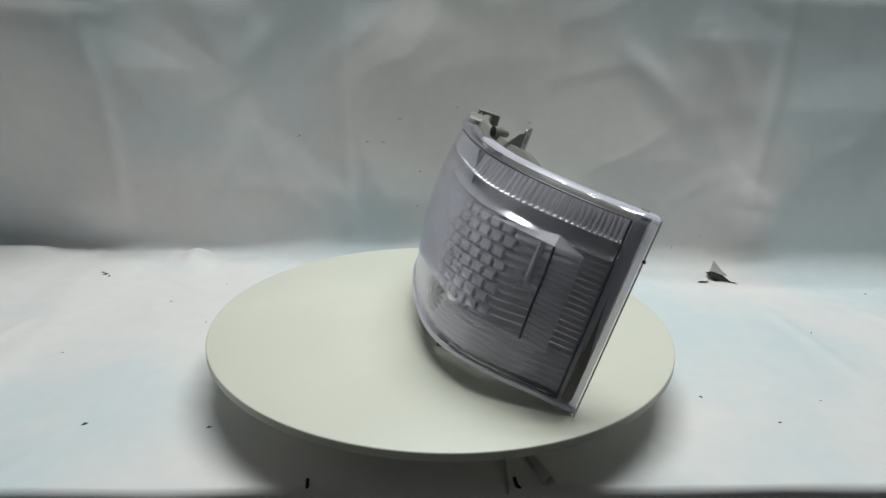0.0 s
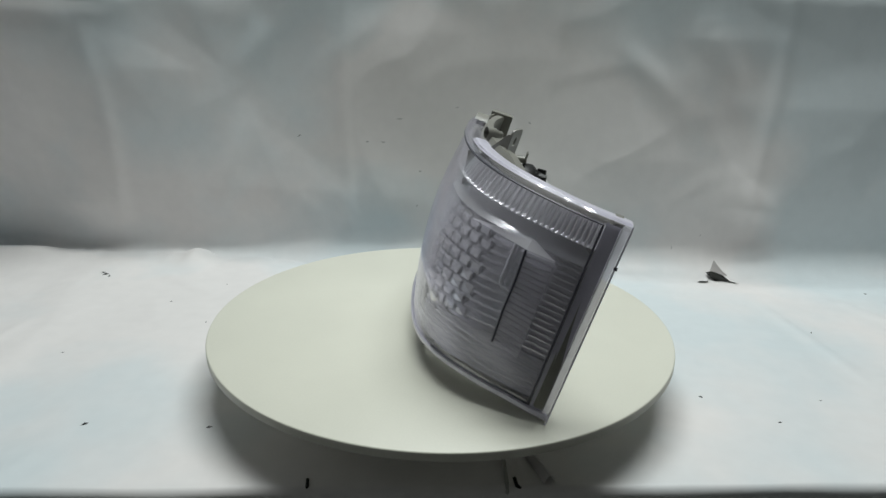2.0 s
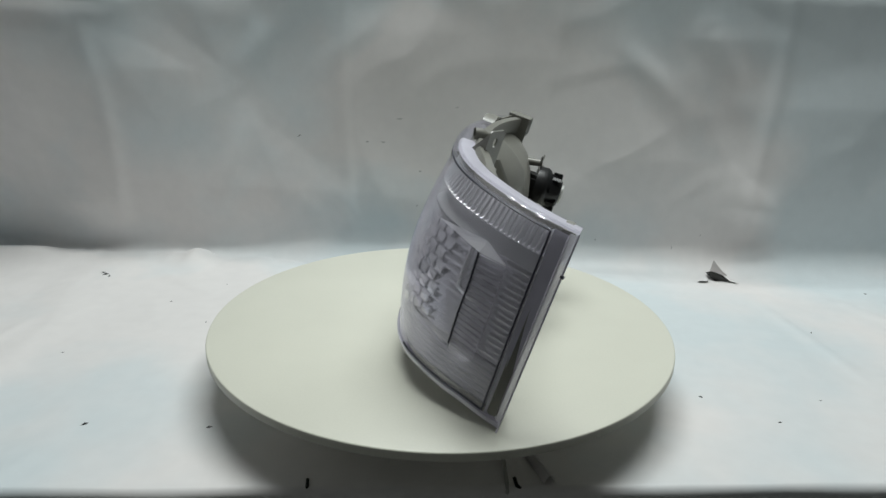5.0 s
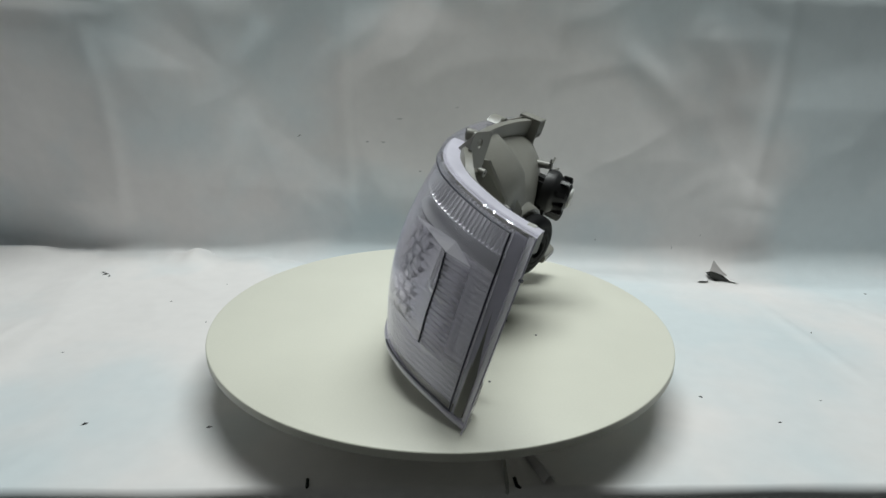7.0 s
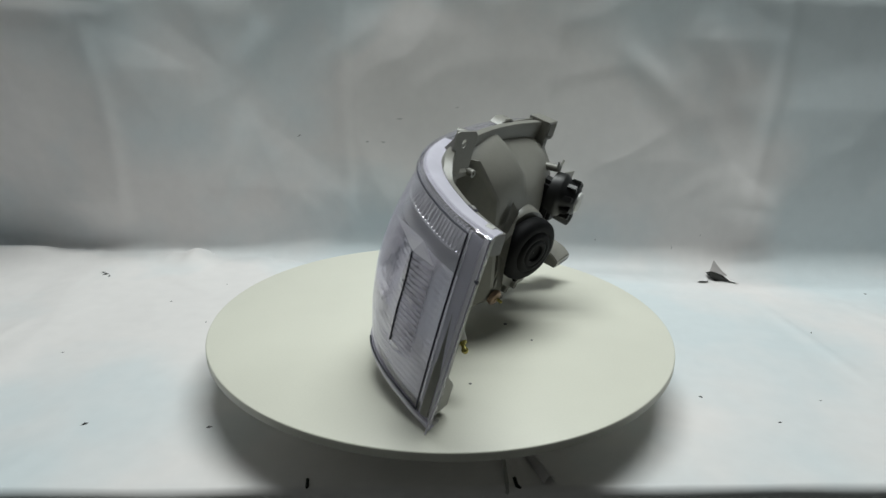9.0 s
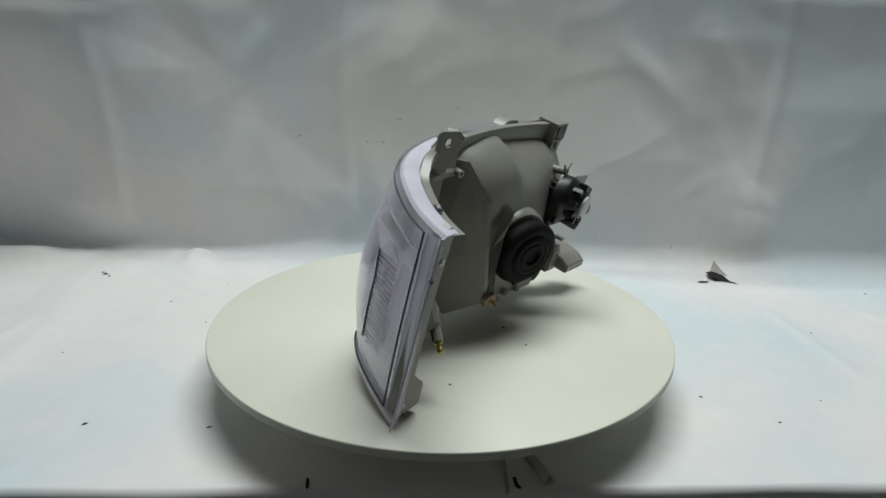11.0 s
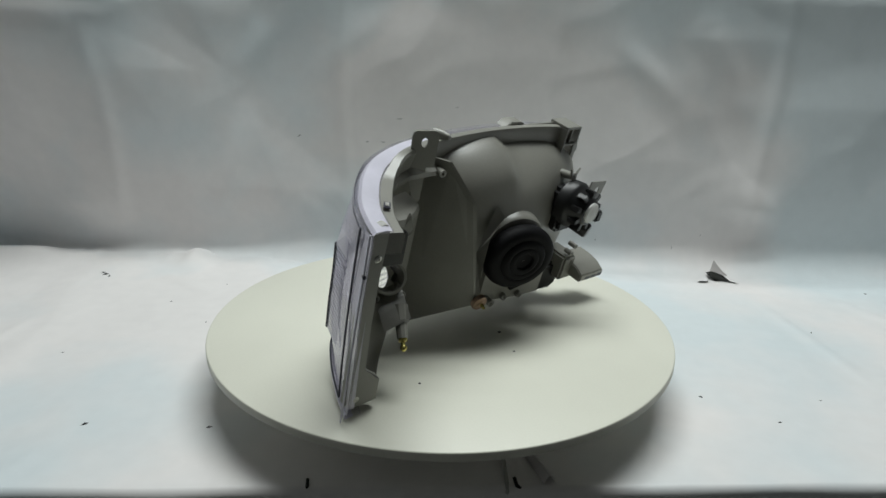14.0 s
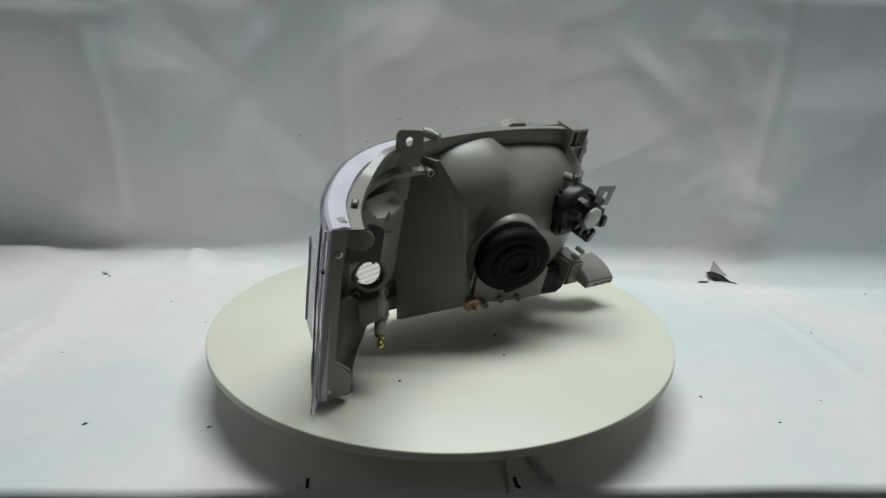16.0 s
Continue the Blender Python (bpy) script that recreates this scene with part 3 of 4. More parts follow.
def build_raised_panel(lamp):
    """The box that stands out of the lens's side, with a dark rear edge."""
    lo, hi = 0.050, 0.152
    e_hi, e_lo = Vector((-0.0708, 0.0163, 0.1465)), Vector((-0.0694, 0.0180, 0.0525))
    b_hi, b_lo = skin(0.165, hi - 0.006, -0.002), skin(0.165, lo - 0.004, -0.002)
    f_hi, f_lo = skin(0.42, hi - 0.006, -0.003), skin(0.42, lo, -0.003)
    t_hi, t_lo = skin(0.25, hi + 0.004, -0.004), skin(0.25, lo - 0.012, -0.004)
    pts = dict(eh=e_hi, el=e_lo, bh=b_hi, bl=b_lo, fh=f_hi, fl=f_lo, th=t_hi, tl=t_lo)

    def facets(names):
        b = bmesh.new()
        v = {k: b.verts.new(p) for k, p in pts.items()}
        for f in names:
            b.faces.new([v[k] for k in f])
        for k in [x for x in b.verts if not x.link_faces]:
            b.verts.remove(k)
        return b

    def fluted(p_hi, p_lo, q_hi, q_lo, n, depth):
        """A face cut into level flutes from top to bottom."""
        out = (q_lo - p_lo).cross(p_hi - p_lo).normalized()
        if out.x > 0:
            out = -out
        rows = []
        for i in range(n):
            for k, d in ((i / n, 0.0), ((i + 0.75) / n, depth)):
                rows.append([p_lo.lerp(p_hi, k) + out * d, q_lo.lerp(q_hi, k) + out * d])
        rows.append([p_hi, q_hi])
        return grid_bm(rows)
    bm = fluted(e_hi, e_lo, f_hi, f_lo, 15, 0.0006)
    panel = part("raised_panel", bm, M_LENS, lamp, "clear box standing out of the lens side", smooth=False)
    panel.visible_shadow = False
    # clear facets hazed white, so their glint is in the material
    part("panel_top", facets((("bh", "eh", "th"), ("th", "eh", "fh"))), M_GLINT_FACET, panel, "top facets of the box, hazed white as a painted glint", smooth=False)
    part("panel_foot", facets((("bl", "tl", "el"), ("el", "tl", "fl"))), M_LENS, panel, smooth=False).visible_shadow = False
    bm = fluted(e_hi, e_lo, b_hi, b_lo, 19, 0.0011)
    part("panel_return", bm, M_RETURN, panel, "frosted return face of the box", smooth=False)
    part("panel_edge", tube_bm([e_hi, e_hi.lerp(e_lo, 0.3) + Vector((0.0006, 0.0, 0.0)), e_hi.lerp(e_lo, 0.65) - Vector((0.0006, 0.0, 0.0)), e_lo], 0.0013, 6), M_SEAM, panel)
    return panel


def build_housing(lamp):
    # rim that carries the lens, along its top
    def band(name, s0, s1, sections, n=90, mat=M_HOUSING, parent=lamp, label="", taper=0.0):
        rows = [[skin(float(s), w - (taper * 3 * (1 - smoothstep(0.36, 0.48, s)) if w > 0.1 else 0), o - (taper * (1 - smoothstep(0.32, 0.46, s)) if o < -0.028 else 0)) for w, o in sections] for s in np.linspace(s0, s1, n)]
        bm = grid_bm(rows, True)
        bm.verts.ensure_lookup_table()
        k = len(sections)
        bm.faces.new(bm.verts[:k])
        bm.faces.new(bm.verts[-k:])
        bmesh.ops.recalc_face_normals(bm, faces=bm.faces)
        return sharp(part(name, bm, mat, parent, label), 35)
    rim = band("rim", 0.045, 0.995, [(0.203, -0.020), (0.206, -0.022), (0.206, -0.0295), (0.203, -0.031), (0.186, -0.031), (0.186, -0.024), (0.190, -0.020)], taper=0.004)
    band("lower_rim", 0.06, 0.995, [(0.016, -0.016), (0.016, -0.030), (0.004, -0.030), (0.002, -0.026), (0.002, -0.017)])
    # plate behind the lens's rear edge
    out = [(0.003, 0.199), (0.016, 0.203), (0.020, 0.196), (0.017, 0.150), (0.018, 0.10), (0.019, 0.05), (0.040, 0.032), (0.041, 0.006), (0.020, 0.004), (0.005, 0.010)]
    part("rear_plate", prism_bm(out, 0.010, axes((-0.014, 0.0, 0.0), (0, 1, 0), (0, 0, 1)), 0.0015), M_HOUSING, lamp)
    # bowl
    rings = [(-0.146, 0.268, 0.098, 0.132, 0.100, 0.30), (-0.136, 0.268, 0.098, 0.131, 0.099, 0.32), (-0.118, 0.270, 0.096, 0.128, 0.094, 0.36), (-0.102, 0.268, 0.094, 0.118, 0.086, 0.45),
             (-0.088, 0.263, 0.093, 0.098, 0.074, 0.62), (-0.079, 0.256, 0.090, 0.066, 0.056, 0.9), (-0.074, 0.254, 0.088, 0.0460, 0.0440, 1.0), (-0.069, 0.253, 0.0875, 0.037, 0.036, 1.0)]
    rows = []
    n = 160
    for u, cv, cw, rv, rw, sq in rings:
        r = []
        for i in range(n):
            a = 2 * math.pi * i / n
            c, s_ = math.cos(a), math.sin(a)
            e = 0.38 + 0.62 * sq
            wave = 0.0
            if sq < 0.8:
                along = cv + rv * math.copysign(abs(c) ** e, c)
                wave = (0.004 - 0.011 * smoothstep(0.244, 0.268, along) + 0.004 * smoothstep(0.30, 0.36, along)) * max(0.0, s_) ** 0.7
            y, z = cv + rv * math.copysign(abs(c) ** e, c), cw + (rw + wave) * math.copysign(abs(s_) ** e, s_)
            y = max(y, 0.2545 + 0.745 * u - 0.025 * z) if -0.14 < u < -0.072 else y
            r.append((u + 0.4 * wave, y, z))
        rows.append(r)
    bowl = grid_bm(rows, True)
    bmesh.ops.recalc_face_normals(bowl, faces=bowl.faces)
    body = part("body", bowl, M_HOUSING, lamp)
    # flat side wall of the bowl, seen across the open corner
    wall = [(-0.1070, 0.1610, 0.1915), (-0.0822, 0.1865, 0.1510), (-0.0605, 0.2057, 0.0301), (-0.1246, 0.1595, -0.0287), (-0.1500, 0.1350, 0.1900)]
    bm = bmesh.new()
    a = [bm.verts.new(p) for p in wall]
    b = [bm.verts.new(Vector(p) + Vector((0.002, 0.004, 0))) for p in wall]
    bm.faces.new(a)
    bm.faces.new(b[::-1])
    for i in range(5):
        bm.faces.new((a[i], b[i], b[(i + 1) % 5], a[(i + 1) % 5]))
    bmesh.ops.recalc_face_normals(bm, faces=bm.faces)
    part("side_wall", bm, M_HOUSING, lamp, smooth=False)
    # added cover closing the open corner from above, to keep the cavity dark
    edge = [(-0.045, 0.034), (-0.070, 0.060), (-0.084, 0.078), (-0.098, 0.098), (-0.107, 0.120), (-0.107, 0.146), (-0.107, 0.170)]
    rows = []
    for i, (u, v) in enumerate(edge):
        p = skin(0.20 + 0.44 * i / 6, 0.190, -0.022)
        q = p.lerp(Vector((u, v, 0.178)), 0.85)
        rows.append([p, q, q - Vector((0, 0, 0.005)), p - Vector((0, 0, 0.005))])
    bm = grid_bm(rows, True)
    bmesh.ops.recalc_face_normals(bm, faces=bm.faces)
    part("deck", bm, M_HOUSING, lamp, smooth=False)
    return rim


def build_boot(lamp):
    prof = [(0.0500, 0.0), (0.0535, 0.004), (0.0540, 0.011), (0.0520, 0.0160), (0.0470, 0.0190), (0.0380, 0.0200), (0.0355, 0.0192), (0.0340, 0.0205), (0.0310, 0.0225), (0.0260, 0.0230), (0.0235, 0.0220), (0.0220, 0.0228), (0.0180, 0.0236), (0.0145, 0.0228), (0.0130, 0.0200), (0.0005, 0.0195)]
    bm = lathe_bm(prof, 56, False)
    bm.transform(axes((-0.0635, 0.2530, 0.0880), (0.20, 1, 0), (-0.04, 0, 1)) @ Matrix.Diagonal((0.84, 0.72, 1.0, 1)))
    part("neck", cyl_bm((-0.0925, 0.2570, 0.0900), (1, -0.20, 0.0), [(0.0480, 0.0), (0.0445, 0.020), (0.0430, 0.027), (0.0415, 0.0285), (0.034, 0.0285)], 48, False), M_HOUSING, lamp)
    boot = part("boot", bm, M_RUBBER, lamp, "black ribbed rubber bulb cover")
    part("pull_tab", prism_bm([(-0.012, 0.0), (0.012, 0.0), (0.009, -0.011), (-0.009, -0.011)], 0.005, axes((-0.060, 0.264, 0.0500), (0, 1, 0.15), (0, -0.15, 1)), 0.001), M_RUBBER, boot)
    return boot


def cyl_bm(origin, axis, profile, n=28, cap=True):
    bm = lathe_bm(profile, n, cap)
    z = Vector(axis).normalized()
    x = z.orthogonal().normalized()
    m = Matrix((x, z.cross(x), z)).transposed().to_4x4()
    m.translation = Vector(origin)
    bm.transform(m)
    return bm


def build_signal_chamber(lamp):
    """Back of the corner-light chamber with its two bulb sockets."""
    sections = [(0.184, -0.020), (0.178, -0.022), (0.166, -0.024), (0.150, -0.024), (0.100, -0.024), (0.056, -0.024), (0.040, -0.022), (0.026, -0.019), (0.006, -0.0165)]
    ways = [w for w, o in sections][::-1]
    deep = [o for w, o in sections][::-1]
    rows = [[skin(float(s), float(w), float(np.interp(w, ways, deep)) * (0.55 + 0.45 * smoothstep(0.05, 0.16, s))) for w in np.linspace(0.184, 0.006, 78)] for s in np.linspace(0.065, 0.64, 140)]
    bm = grid_bm(rows)
    pierce(bm, 0.017)
    bmesh.ops.recalc_face_normals(bm, faces=bm.faces)
    chamber = sharp(part("signal_chamber", bm, M_HOUSING, lamp), 30)
    way = Vector((0.88, -0.20, 0.30)).normalized()
    ring = [(0.0135, -0.008), (0.0135, 0.004), (0.0142, 0.0066), (0.0168, 0.0066), (0.0175, 0.0055), (0.0175, -0.008)]
    # pod that stands back from the lens and carries the sockets
    cross = [(-0.080, 0.048), (-0.074, 0.049), (-0.069, 0.051), (-0.0665, 0.056)] + [(-0.0665 - 0.0035 * k / 18, 0.056 + 0.036 * k / 18) for k in range(1, 19)] + [(-0.076, 0.101), (-0.0835, 0.111), (-0.0895, 0.1175), (-0.0925, 0.1215), (-0.098, 0.1230), (-0.125, 0.1235)]
    shrink = [(0.064, 0.016), (0.0645, 0.006), (0.067, 0.0015), (0.071, 0.0)] + [(0.071 + 0.081 * k / 34, 0.0) for k in range(1, 34)] + [(0.1520, 0.0), (0.1550, 0.002), (0.1560, 0.008), (0.1562, 0.050)]
    rows = [[(max(float(np.interp(v, (0.044, 0.069, 0.103, 0.125), (-0.070, -0.094, -0.112, -0.120))), u - d), v, w - 0.06 * (v - 0.09)) for u, v in cross] for w, d in shrink]
    bm = grid_bm(rows)
    pierce(bm, 0.0150)
    bmesh.ops.recalc_face_normals(bm, faces=bm.faces)
    bmesh.ops.solidify(bm, geom=list(bm.faces), thickness=0.0015)
    sharp(part("pod", bm, M_HOUSING, chamber), 30)
    # skirt that sweeps down from the pod to the foot of the rear plate
    hem = [(-0.0131, 0.0394, -0.0054), (-0.0131, 0.0467, -0.0004), (-0.0200, 0.0483, 0.0193), (-0.0300, 0.0562, 0.0325), (-0.0400, 0.0669, 0.0430), (-0.0500, 0.0770, 0.0556), (-0.0580, 0.0826, 0.0661)]
    rows = []
    for i in range(25):
        q = Vector(spline(hem, i / 24))
        z = -0.002 + 0.105 * (i / 24) ** 1.2
        p = Vector((-0.013, 0.017, z))
        rows.append([p.lerp(q, k / 8) - Vector((0.012 * math.sin(math.pi * k / 8) * (0.3 + 0.7 * i / 24), 0, 0)) for k in range(9)])
    bm = grid_bm(rows)
    bmesh.ops.solidify(bm, geom=list(bm.faces), thickness=0.002)
    part("skirt", bm, M_HOUSING, chamber)
    # slanting hood over the upper bulb holder
    brow = [(-0.0430, 0.0350, 0.1757), (-0.0660, 0.0595, 0.1714), (-0.0740, 0.0726, 0.1657), (-0.0720, 0.0816, 0.1570), (-0.0584, 0.0789, 0.1487), (-0.0480, 0.0478, 0.1672)]
    bm = bmesh.new()
    bm.faces.new([bm.verts.new(p) for p in brow])
    bmesh.ops.solidify(bm, geom=list(bm.faces), thickness=0.002)
    part("hood", bm, M_HOUSING, chamber, smooth=False)
    part("star_boss", prism_bm([(-0.007, -0.004), (0.0, 0.016), (0.006, -0.001), (0.002, -0.007)], 0.004, axes((-0.0710, 0.0930, 0.1480), (0.2, 1, 0), (0, 0, 1)), 0.0006), M_HOUSING, chamber)
    part("socket_ring", cyl_bm(SOCKET, way, ring, 36, False), M_HOUSING, chamber, "grey open bulb socket ring")
    for k in range(3):
        a = 2.1 * k + 0.5
        side = way.orthogonal().normalized()
        off = Matrix.Rotation(a, 3, way) @ side
        part("socket_notch", cyl_bm(SOCKET + off * 0.0135 + way * 0.001, way, [(0.0022, -0.003), (0.0022, 0.003)], 8), M_HOUSING, chamber)
    for lug in ((-0.0600, 0.0545, 0.1205), (-0.0620, 0.0640, 0.0768), (-0.0625, 0.0970, 0.0720), (-0.0690, 0.0935, 0.1440)):
        part("screw_boss", cyl_bm(lug, way, [(0.0042, -0.006), (0.0040, 0.002), (0.0018, 0.002), (0.0016, -0.001), (0.0003, -0.001)], 14, False), M_HOUSING, chamber)
    top = Vector((-0.0530, 0.0590, 0.1465))
    part("socket_plug", cyl_bm(top, (1, -0.3, 0.05), [(0.0112, -0.006), (0.0112, -0.001), (0.0102, 0.0005), (0.0003, 0.0008)], 32, False), M_HOUSING, chamber, "grey round socket plug")
    part("socket_frame", prism_bm([(-0.018, -0.024), (0.021, -0.024), (0.021, 0.010), (0.012, 0.016), (-0.016, 0.018)], 0.006, axes(top - way * 0.009, (0.2, 1, 0), (0, 0, 1)), 0.001), M_BLACK, chamber, "black bulb holder")
    return chamber


def build_adjuster(lamp):
    c = Vector((-0.0680, 0.3450, 0.1320))
    ax = (1, 0.10, 0.05)
    adj = part("adjuster", cyl_bm(c, ax, [(0.028, -0.012), (0.0285, 0.0), (0.026, 0.004), (0.0235, 0.006), (0.0215, 0.014), (0.019, 0.016), (0.0165, 0.0215), (0.0145, 0.0225), (0.0003, 0.0225)], 30, False), M_BLACK, lamp, "black levelling adjuster unit")
    w = Vector(ax).normalized()
    x = w.orthogonal().normalized()
    for k in range(9):
        a = 2 * math.pi * k / 9
        d = Matrix.Rotation(a, 3, w) @ x
        t = Matrix.Rotation(a, 3, w) @ w.cross(x)
        m = Matrix((d, t, w)).transposed().to_4x4()
        m.translation = c + d * 0.019 + w * 0.014
        b = box_bm(-0.004, 0.0065, -0.0032, 0.0032, -0.006, 0.006, 0.0008)
        b.transform(m)
        part("tooth", b, M_BLACK, adj)
    plug = c + w * 0.0225
    part("plug", cyl_bm(plug, w, [(0.0128, -0.002), (0.0128, 0.002), (0.0112, 0.0034), (0.0090, 0.0030), (0.0040, 0.0042), (0.0003, 0.0045)], 30, False), M_WHITE, adj, "translucent white plug")
    part("stub", cyl_bm(c + Vector((0.006, 0.016, -0.029)), (1, 0.35, -0.2), [(0.0095, -0.012), (0.0095, 0.010), (0.0080, 0.012), (0.0003, 0.012)], 18, False), M_BLACK, adj)
    part("motor_case", box_bm(-0.098, -0.066, 0.322, 0.348, 0.096, 0.150, 0.005), M_BLACK, adj)
    part("side_lug", box_bm(-0.062, -0.050, 0.372, 0.382, 0.112, 0.127, 0.002), M_BLACK, adj)
    return adj


def build_brackets(lamp):
    # slotted steel tab on the top rim
    tl, tr, bl = Vector((-0.1165, 0.1187, 0.2233)), Vector((-0.1092, 0.1392, 0.2246)), Vector((-0.1150, 0.1185, 0.1865))
    x = (tr - tl).normalized()
    out = [(-0.001, 0.0), (0.0255, 0.0), (0.0260, 0.034), (0.0245, 0.0378), (0.0215, 0.0393), (0.0030, 0.0393), (0.0005, 0.0378), (-0.001, 0.034)]
    tab = part("mounting_tab", prism_bm(out, 0.002, axes(bl, x, (0.03, 0.0, 1)), hole=(0.012, 0.027, 0.0034, 0.0050)), M_HOUSING, lamp, "grey mounting tab with a slot", smooth=False)
    g = Vector((-x.y, x.x, 0))
    part("gusset", prism_bm([(0, 0), (0.028, 0), (0.004, 0.032), (0, 0.034)], 0.0018, axes(bl + x * 0.004, g, (0, 0, 1))), M_HOUSING, tab, smooth=False)
    part("web", prism_bm([(0, 0), (0.020, 0), (0.018, -0.038), (0.012, -0.044)], 0.0015, axes(bl + Vector((-0.004, 0.0, -0.001)), x, (0, 0, 1))), M_HOUSING, tab, smooth=False)
    # boxed fixing at the far upper corner
    bx = new("upper_fixing")
    bx.parent = lamp
    for b in ((-0.145, -0.116, 0.351, 0.3765, 0.2065, 0.2095), (-0.145, -0.116, 0.3740, 0.3765, 0.188, 0.2065), (-0.145, -0.116, 0.351, 0.3535, 0.172, 0.2065), (-0.145, -0.142, 0.3535, 0.3740, 0.178, 0.2065), (-0.145, -0.118, 0.3625, 0.3650, 0.186, 0.2065)):
        part("plate", box_bm(*b, 0.0005), M_HOUSING, bx)
    part("floor_plate", box_bm(-0.145, -0.116, 0.3535, 0.3740, 0.186, 0.1885, 0.0005), M_HOUSING, bx)
    part("screw_hole", cyl_bm((-0.133, 0.3675, 0.1975), (1, 0, 0), [(0.0048, 0), (0.0048, 0.008), (0.0020, 0.008), (0.0018, 0.002), (0.0003, 0.002)], 16, False), M_COPPER, bx)
    for d in (0.0, 0.010):
        part("gusset", prism_bm([(0, 0), (0.036, 0.004), (0.036, -0.012), (0.008, -0.014)], 0.0018, axes((-0.150 + d, 0.318, 0.203), (0.25, 1, 0), (0, 0, 1))), M_HOUSING, bx, smooth=False)
    part("rim_clip", box_bm(-0.142, -0.128, 0.386, 0.396, 0.150, 0.190, 0.002), M_HOUSING, lamp)
    part("rim_clip", box_bm(-0.138, -0.130, 0.394, 0.400, 0.168, 0.178, 0.001), M_HOUSING, lamp)
    # slotted ear at the far side
    part("side_ear", prism_bm([(0.0, 0.0), (0.026, 0.0), (0.029, 0.027), (0.002, 0.027)], 0.002, axes((-0.089, 0.391, 0.1195), (0.06, 1, -0.05), (0, 0, 1)), hole=(0.0165, 0.014, 0.0042, 0.0056)), M_HOUSING, lamp, "grey ear with a hole", smooth=False)
    # lower foot at the far side
    foot = part("lower_foot", prism_bm([(0.0, 0.0), (0.045, 0.0), (0.046, 0.011), (0.034, 0.018), (0.018, 0.020), (0.0, 0.021)], 0.046, axes((-0.098, 0.392, 0.0155), (1, 0, 0), (0, 0, 1)), 0.0015), M_HOUSING, lamp)
    foot.matrix_basis = Matrix.Translation((0, 0.044, 0))
    # thin dark plates on the solid face paint the shade of three recesses
    for d in (0.006, 0.018, 0.030):
        part("recess", box_bm(-0.0535, -0.0524, 0.396 - 0.044 + d, 0.406 - 0.044 + d, 0.0172, 0.0252), M_SEAM, foot, smooth=False)
    part("web_plate", box_bm(-0.110, -0.072, 0.372, 0.396, 0.010, 0.046, 0.003), M_HOUSING, lamp)
    for d, y in ((0.052, 0.380), (0.062, 0.384), (0.036, 0.388)):
        part("boss", cyl_bm((-0.074, y, d), (1, 0, 0), [(0.0034, -0.008), (0.0034, 0.003), (0.0015, 0.003), (0.0013, 0.0), (0.0003, 0.0)], 14, False), M_HOUSING, lamp)
    # support under the bowl that stands on the disc; its black paints in shade
    part("lower_support", prism_bm([(0.300, 0.030), (0.296, 0.006), (0.322, -0.006), (0.376, -0.014), (0.388, -0.006), (0.394, 0.030)], 0.032, axes((-0.118, 0.0, 0.0), (0, 1, 0), (0, 0, 1)), 0.004), M_BLACK, lamp, "lower support, blackened for the shade under the bowl")
    part("bowl_foot", cyl_bm((-0.085, 0.305, 0.030), (1, 0.1, -0.1), [(0.014, -0.02), (0.014, 0.012), (0.012, 0.014), (0.0003, 0.014)], 22, False), M_HOUSING, lamp)


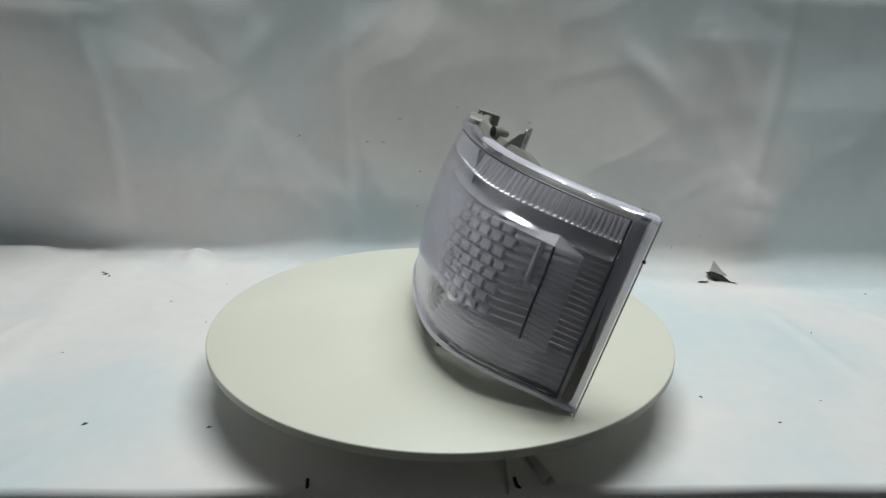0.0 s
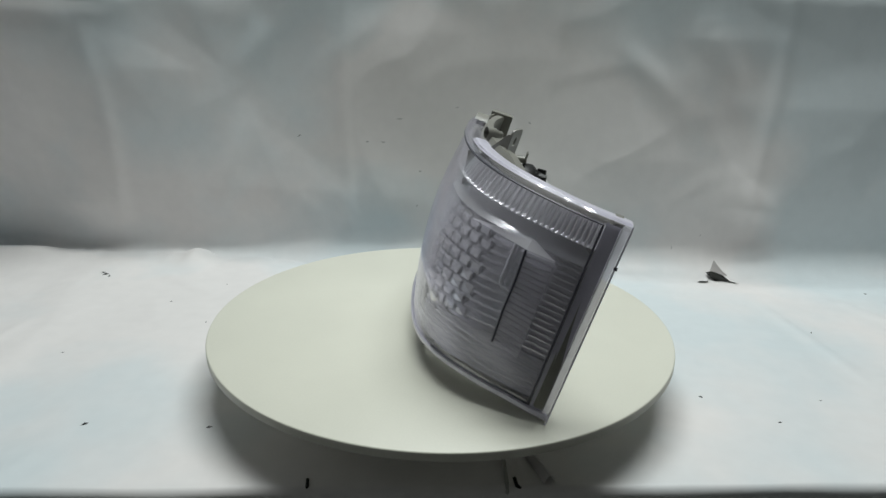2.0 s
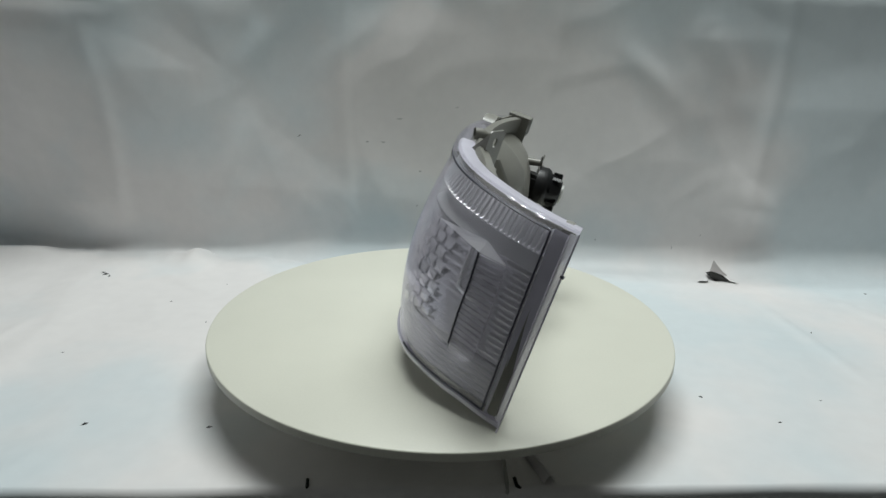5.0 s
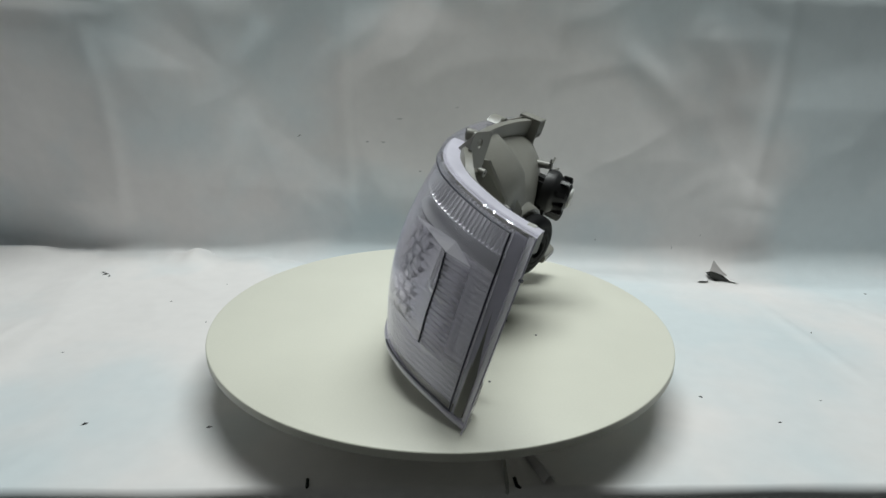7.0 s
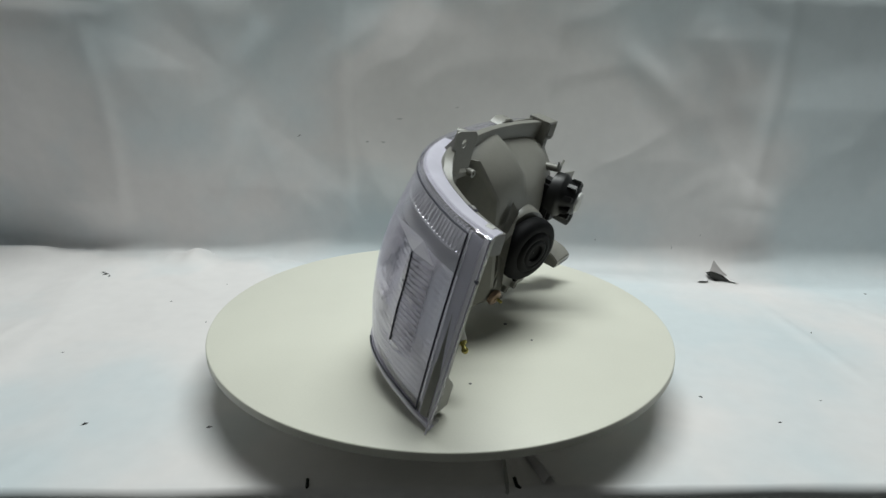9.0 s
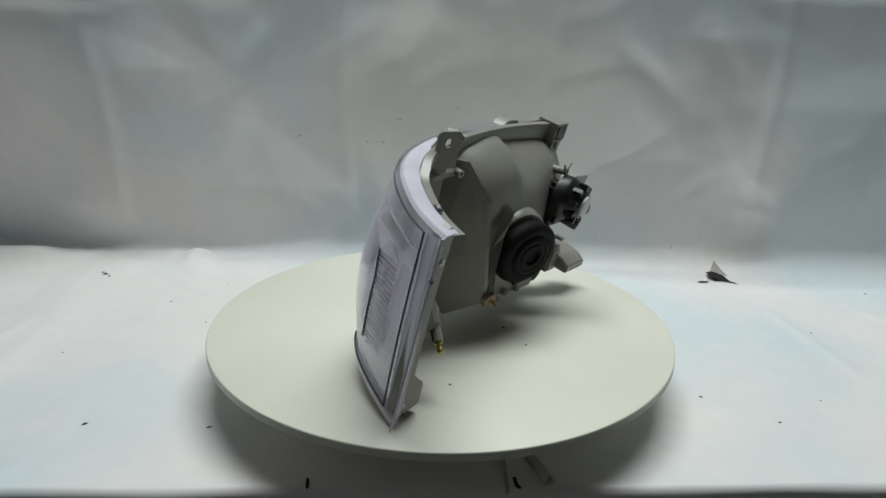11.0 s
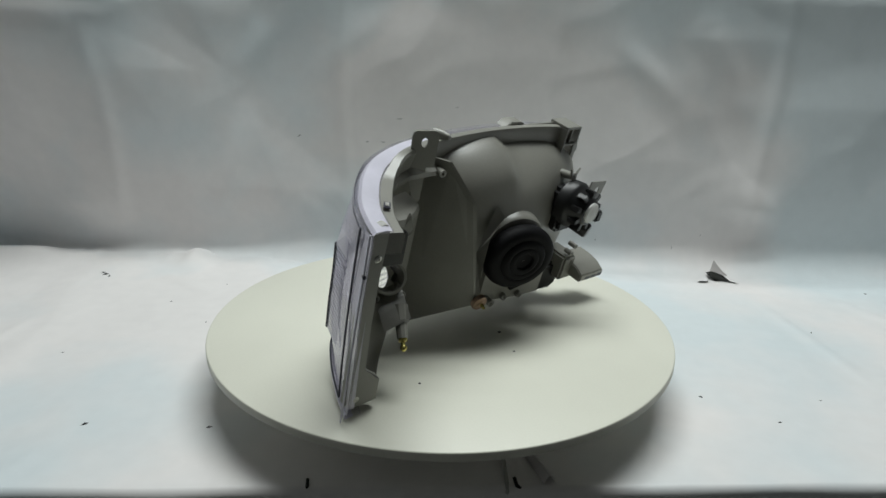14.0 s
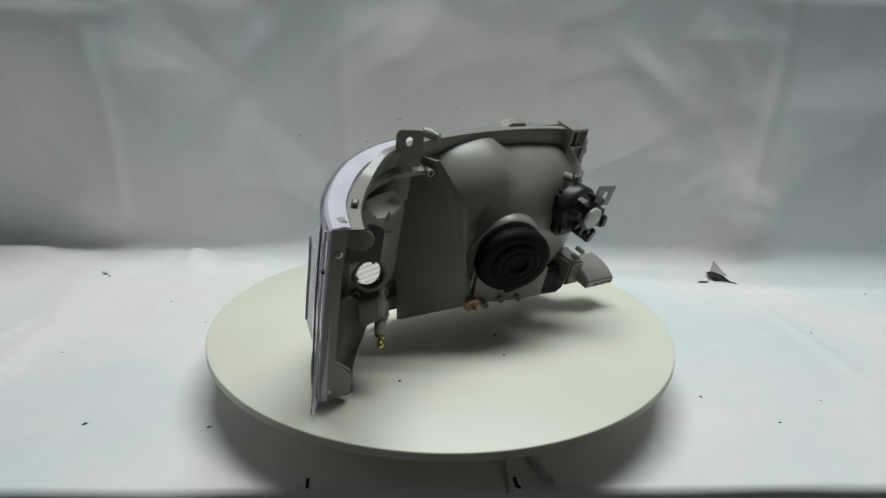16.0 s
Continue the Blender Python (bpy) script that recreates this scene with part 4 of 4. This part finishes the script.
def build_small_parts(lamp):
    # small screws, bosses, ribs and clips on the housing
    part("washer", cyl_bm((-0.056, 0.2100, 0.0330), (1, -0.1, -0.15), [(0.0095, -0.004), (0.0100, 0.0), (0.0090, 0.0016), (0.0045, 0.0022), (0.0042, 0.0032), (0.0003, 0.0034)], 26, False), M_COPPER, lamp, "copper-coloured washer")
    part("screw_tip", cyl_bm((-0.053, 0.2100, 0.0330), (1, -0.1, -0.15), [(0.0020, 0.0), (0.0020, 0.006), (0.0012, 0.007), (0.0003, 0.007)], 12, False), M_BRASS, lamp, "brass adjusting screw")
    for p in ((-0.0600, 0.2336, 0.0232), (-0.0660, 0.2620, 0.0200), (-0.1060, 0.1560, 0.1790), (-0.0665, 0.2895, 0.0162)):
        part("boss", cyl_bm(p, (1, -0.1, 0), [(0.0042, -0.009), (0.0042, 0.002), (0.0018, 0.002), (0.0016, -0.002), (0.0003, -0.002)], 14, False), M_HOUSING, lamp)
    bm = bmesh.new()
    bm.faces.new([bm.verts.new(p) for p in ((-0.0880, 0.2199, 0.1462), (-0.0802, 0.2288, 0.1340), (-0.0690, 0.2014, 0.1195), (-0.0620, 0.1940, 0.0822), (-0.0580, 0.1982, 0.0535), (-0.0620, 0.1944, 0.0515), (-0.0750, 0.1923, 0.0999))])
    bmesh.ops.solidify(bm, geom=list(bm.faces), thickness=0.002)
    bm.transform(Matrix.Translation((0.010, 0.0, 0.0)))
    part("fin", bm, M_HOUSING, lamp, smooth=False)
    for y in (0.2085, 0.2165):
        part("rib", box_bm(-0.085, -0.064, y, y + 0.0018, 0.036, 0.092), M_HOUSING, lamp, smooth=False)
    part("lower_wall", prism_bm([(0.208, 0.028), (0.236, 0.0175), (0.290, 0.0100), (0.332, 0.0060), (0.332, 0.050), (0.300, 0.060), (0.212, 0.070)], 0.012, axes((-0.0820, 0.0, 0.0), (0, 1, 0), (0, 0, 1)), 0.002), M_HOUSING, lamp)
    ear = part("ear_boss", cyl_bm((-0.088, 0.3422, 0.1625), (1, 0, 0.2), [(0.0050, -0.014), (0.0046, 0.008), (0.0018, 0.008), (0.0016, 0.004), (0.0003, 0.004)], 16, False), M_HOUSING, lamp)
    for d in (-1, 1):
        part("prong", prism_bm([(-0.0015, 0), (0.0015, 0), (0.0005 + 0.005 * d, 0.009)], 0.0025, axes((-0.083, 0.3422 + 0.003 * d, 0.165), (0, 1, 0), (0, 0, 1))), M_HOUSING, ear, smooth=False)
    # fixings along the top rim
    boss = part("rim_boss", cyl_bm((-0.134, 0.166, 0.2085), (1, 0.5, 0.1), [(0.0065, -0.006), (0.0060, 0.004), (0.0040, 0.008), (0.0036, 0.012), (0.0015, 0.012), (0.0003, 0.010)], 16, False), M_HOUSING, lamp)
    part("screw", cyl_bm((-0.124, 0.171, 0.2095), (1, 0.5, 0.1), [(0.0022, 0), (0.0022, 0.002), (0.0003, 0.003)], 10, False), M_STEEL, boss)
    latch = part("latch", prism_bm([(0, 0), (0.036, 0), (0.028, 0.006), (0.010, 0.007)], 0.016, axes((-0.160, 0.272, 0.203), (0.03, 1, 0), (0, 0, 1)), 0.0008), M_HOUSING, lamp)
    # dark plates on the solid latch stand for the shade inside its slots
    part("slot", prism_bm([(0, 0), (0.012, 0), (0.012, 0.002), (0, 0.002)], 0.001, axes((-0.1435, 0.292, 0.2055), (0.1, 1, -0.15), (0, 0, 1))), M_SEAM, latch, smooth=False)
    part("slot", prism_bm([(0, 0), (0.006, 0), (0.006, 0.0015), (0, 0.0015)], 0.001, axes((-0.1430, 0.279, 0.2040), (0.1, 1, 0), (0, 0, 1))), M_SEAM, latch, smooth=False)
    clip = skin(0.20, 0.1960, -0.028)
    part("clip", prism_bm([(-0.005, -0.003), (0.005, -0.003), (0.005, 0.003), (-0.005, 0.003)], 0.0012, axes(clip, (0.5, -0.35, 0), (0.4, 0.9, 0)), 0.0003), M_SEAM, lamp, "dark spring clip in the rim")
    part("clip_tongue", prism_bm([(-0.003, -0.0016), (0.003, -0.0016), (0.003, 0.0016), (-0.003, 0.0016)], 0.0008, axes(clip + Vector((0, 0, 0.0012)), (0.5, -0.35, 0), (0.4, 0.9, 0)), 0.0002), M_STEEL, lamp)
    # screws in the rear plate
    for p in ((-0.005, 0.0118, 0.1718), (-0.005, 0.0158, 0.0159)):
        part("plate_screw", cyl_bm(p, (1, 0, 0), [(0.0034, -0.002), (0.0034, 0.0014), (0.0022, 0.0022), (0.0010, 0.0022), (0.0008, 0.0012), (0.0003, 0.0012)], 14, False), M_STEEL, lamp, "small bright screw")
    # side mark on the lens edge
    part("edge_pip", cyl_bm((0.001, -0.003, 0.162), (1, -0.3, 0), [(0.0016, -0.001), (0.0016, 0.002), (0.0003, 0.002)], 8, False), M_SEAM, lamp)
    # ball-headed adjuster stud under the corner light
    a, b = Vector((-0.0470, 0.0850, 0.0680)), Vector((-0.0250, 0.0765, 0.0510))
    holder = part("stud_holder", cyl_bm(a, b - a, [(0.0085, -0.004), (0.0080, 0.012), (0.0060, 0.014), (0.0054, (b - a).length), (0.0003, (b - a).length)], 10, False), M_HOUSING, lamp)
    sharp(holder, 30)
    n = (b - a).normalized()
    part("stud", cyl_bm(b, n, [(0.0045, 0), (0.0045, 0.003), (0.0025, 0.0035), (0.0024, 0.006), (0.0036, 0.008), (0.0036, 0.010), (0.0015, 0.0125), (0.0003, 0.0128)], 16, False), M_BRASS, holder, "yellow zinc ball stud")
    rows = [[(-0.068 + 0.036 * k / 5, v - 0.006 * k / 5, 0.080 - 0.016 * (k / 5) ** 1.5 + 0.25 * (v - 0.08)) for v in (0.064, 0.074, 0.084, 0.094)] for k in range(6)]
    shelf = grid_bm(rows)
    bmesh.ops.solidify(shelf, geom=list(shelf.faces), thickness=0.003)
    part("stud_shelf", shelf, M_HOUSING, lamp, smooth=False)
    # clips under the lens's front edge
    for s in (0.60, 0.50):
        p = skin(s, -0.004, -0.016)
        part("lower_clip", box_bm(p.x - 0.006, p.x + 0.006, p.y - 0.008, p.y + 0.008, p.z - 0.004, p.z + 0.006, 0.001), M_SEAM, lamp, "dark lens clip")


def build_lamp():
    lamp = tagged(new("headlamp"), "clear vehicle headlamp with grey housing, tilted on the turntable", "headlamp")
    build_lens(lamp)
    build_reflector(lamp)
    build_bulb_shield(lamp)
    build_raised_panel(lamp)
    build_housing(lamp)
    build_boot(lamp)
    build_signal_chamber(lamp)
    build_adjuster(lamp)
    build_brackets(lamp)
    build_small_parts(lamp)
    return lamp


build_room()
sheet = build_sheet()
build_table()
build_litter()
turntable = build_turntable()
headlamp = build_lamp()


def motions():
    turns = [(t, radians(TURN_RATE * t)) for t in np.linspace(0, 16, 17)]
    walk(turntable, [(float(t), Matrix.Rotation(a, 4, "Z")) for t, a in turns])
    rest = Matrix.Translation(TIP) @ Matrix.Rotation(radians(TILT), 4, "Y")
    walk(headlamp, [(float(t), Matrix.Rotation(a, 4, "Z") @ rest) for t, a in turns])


motions()
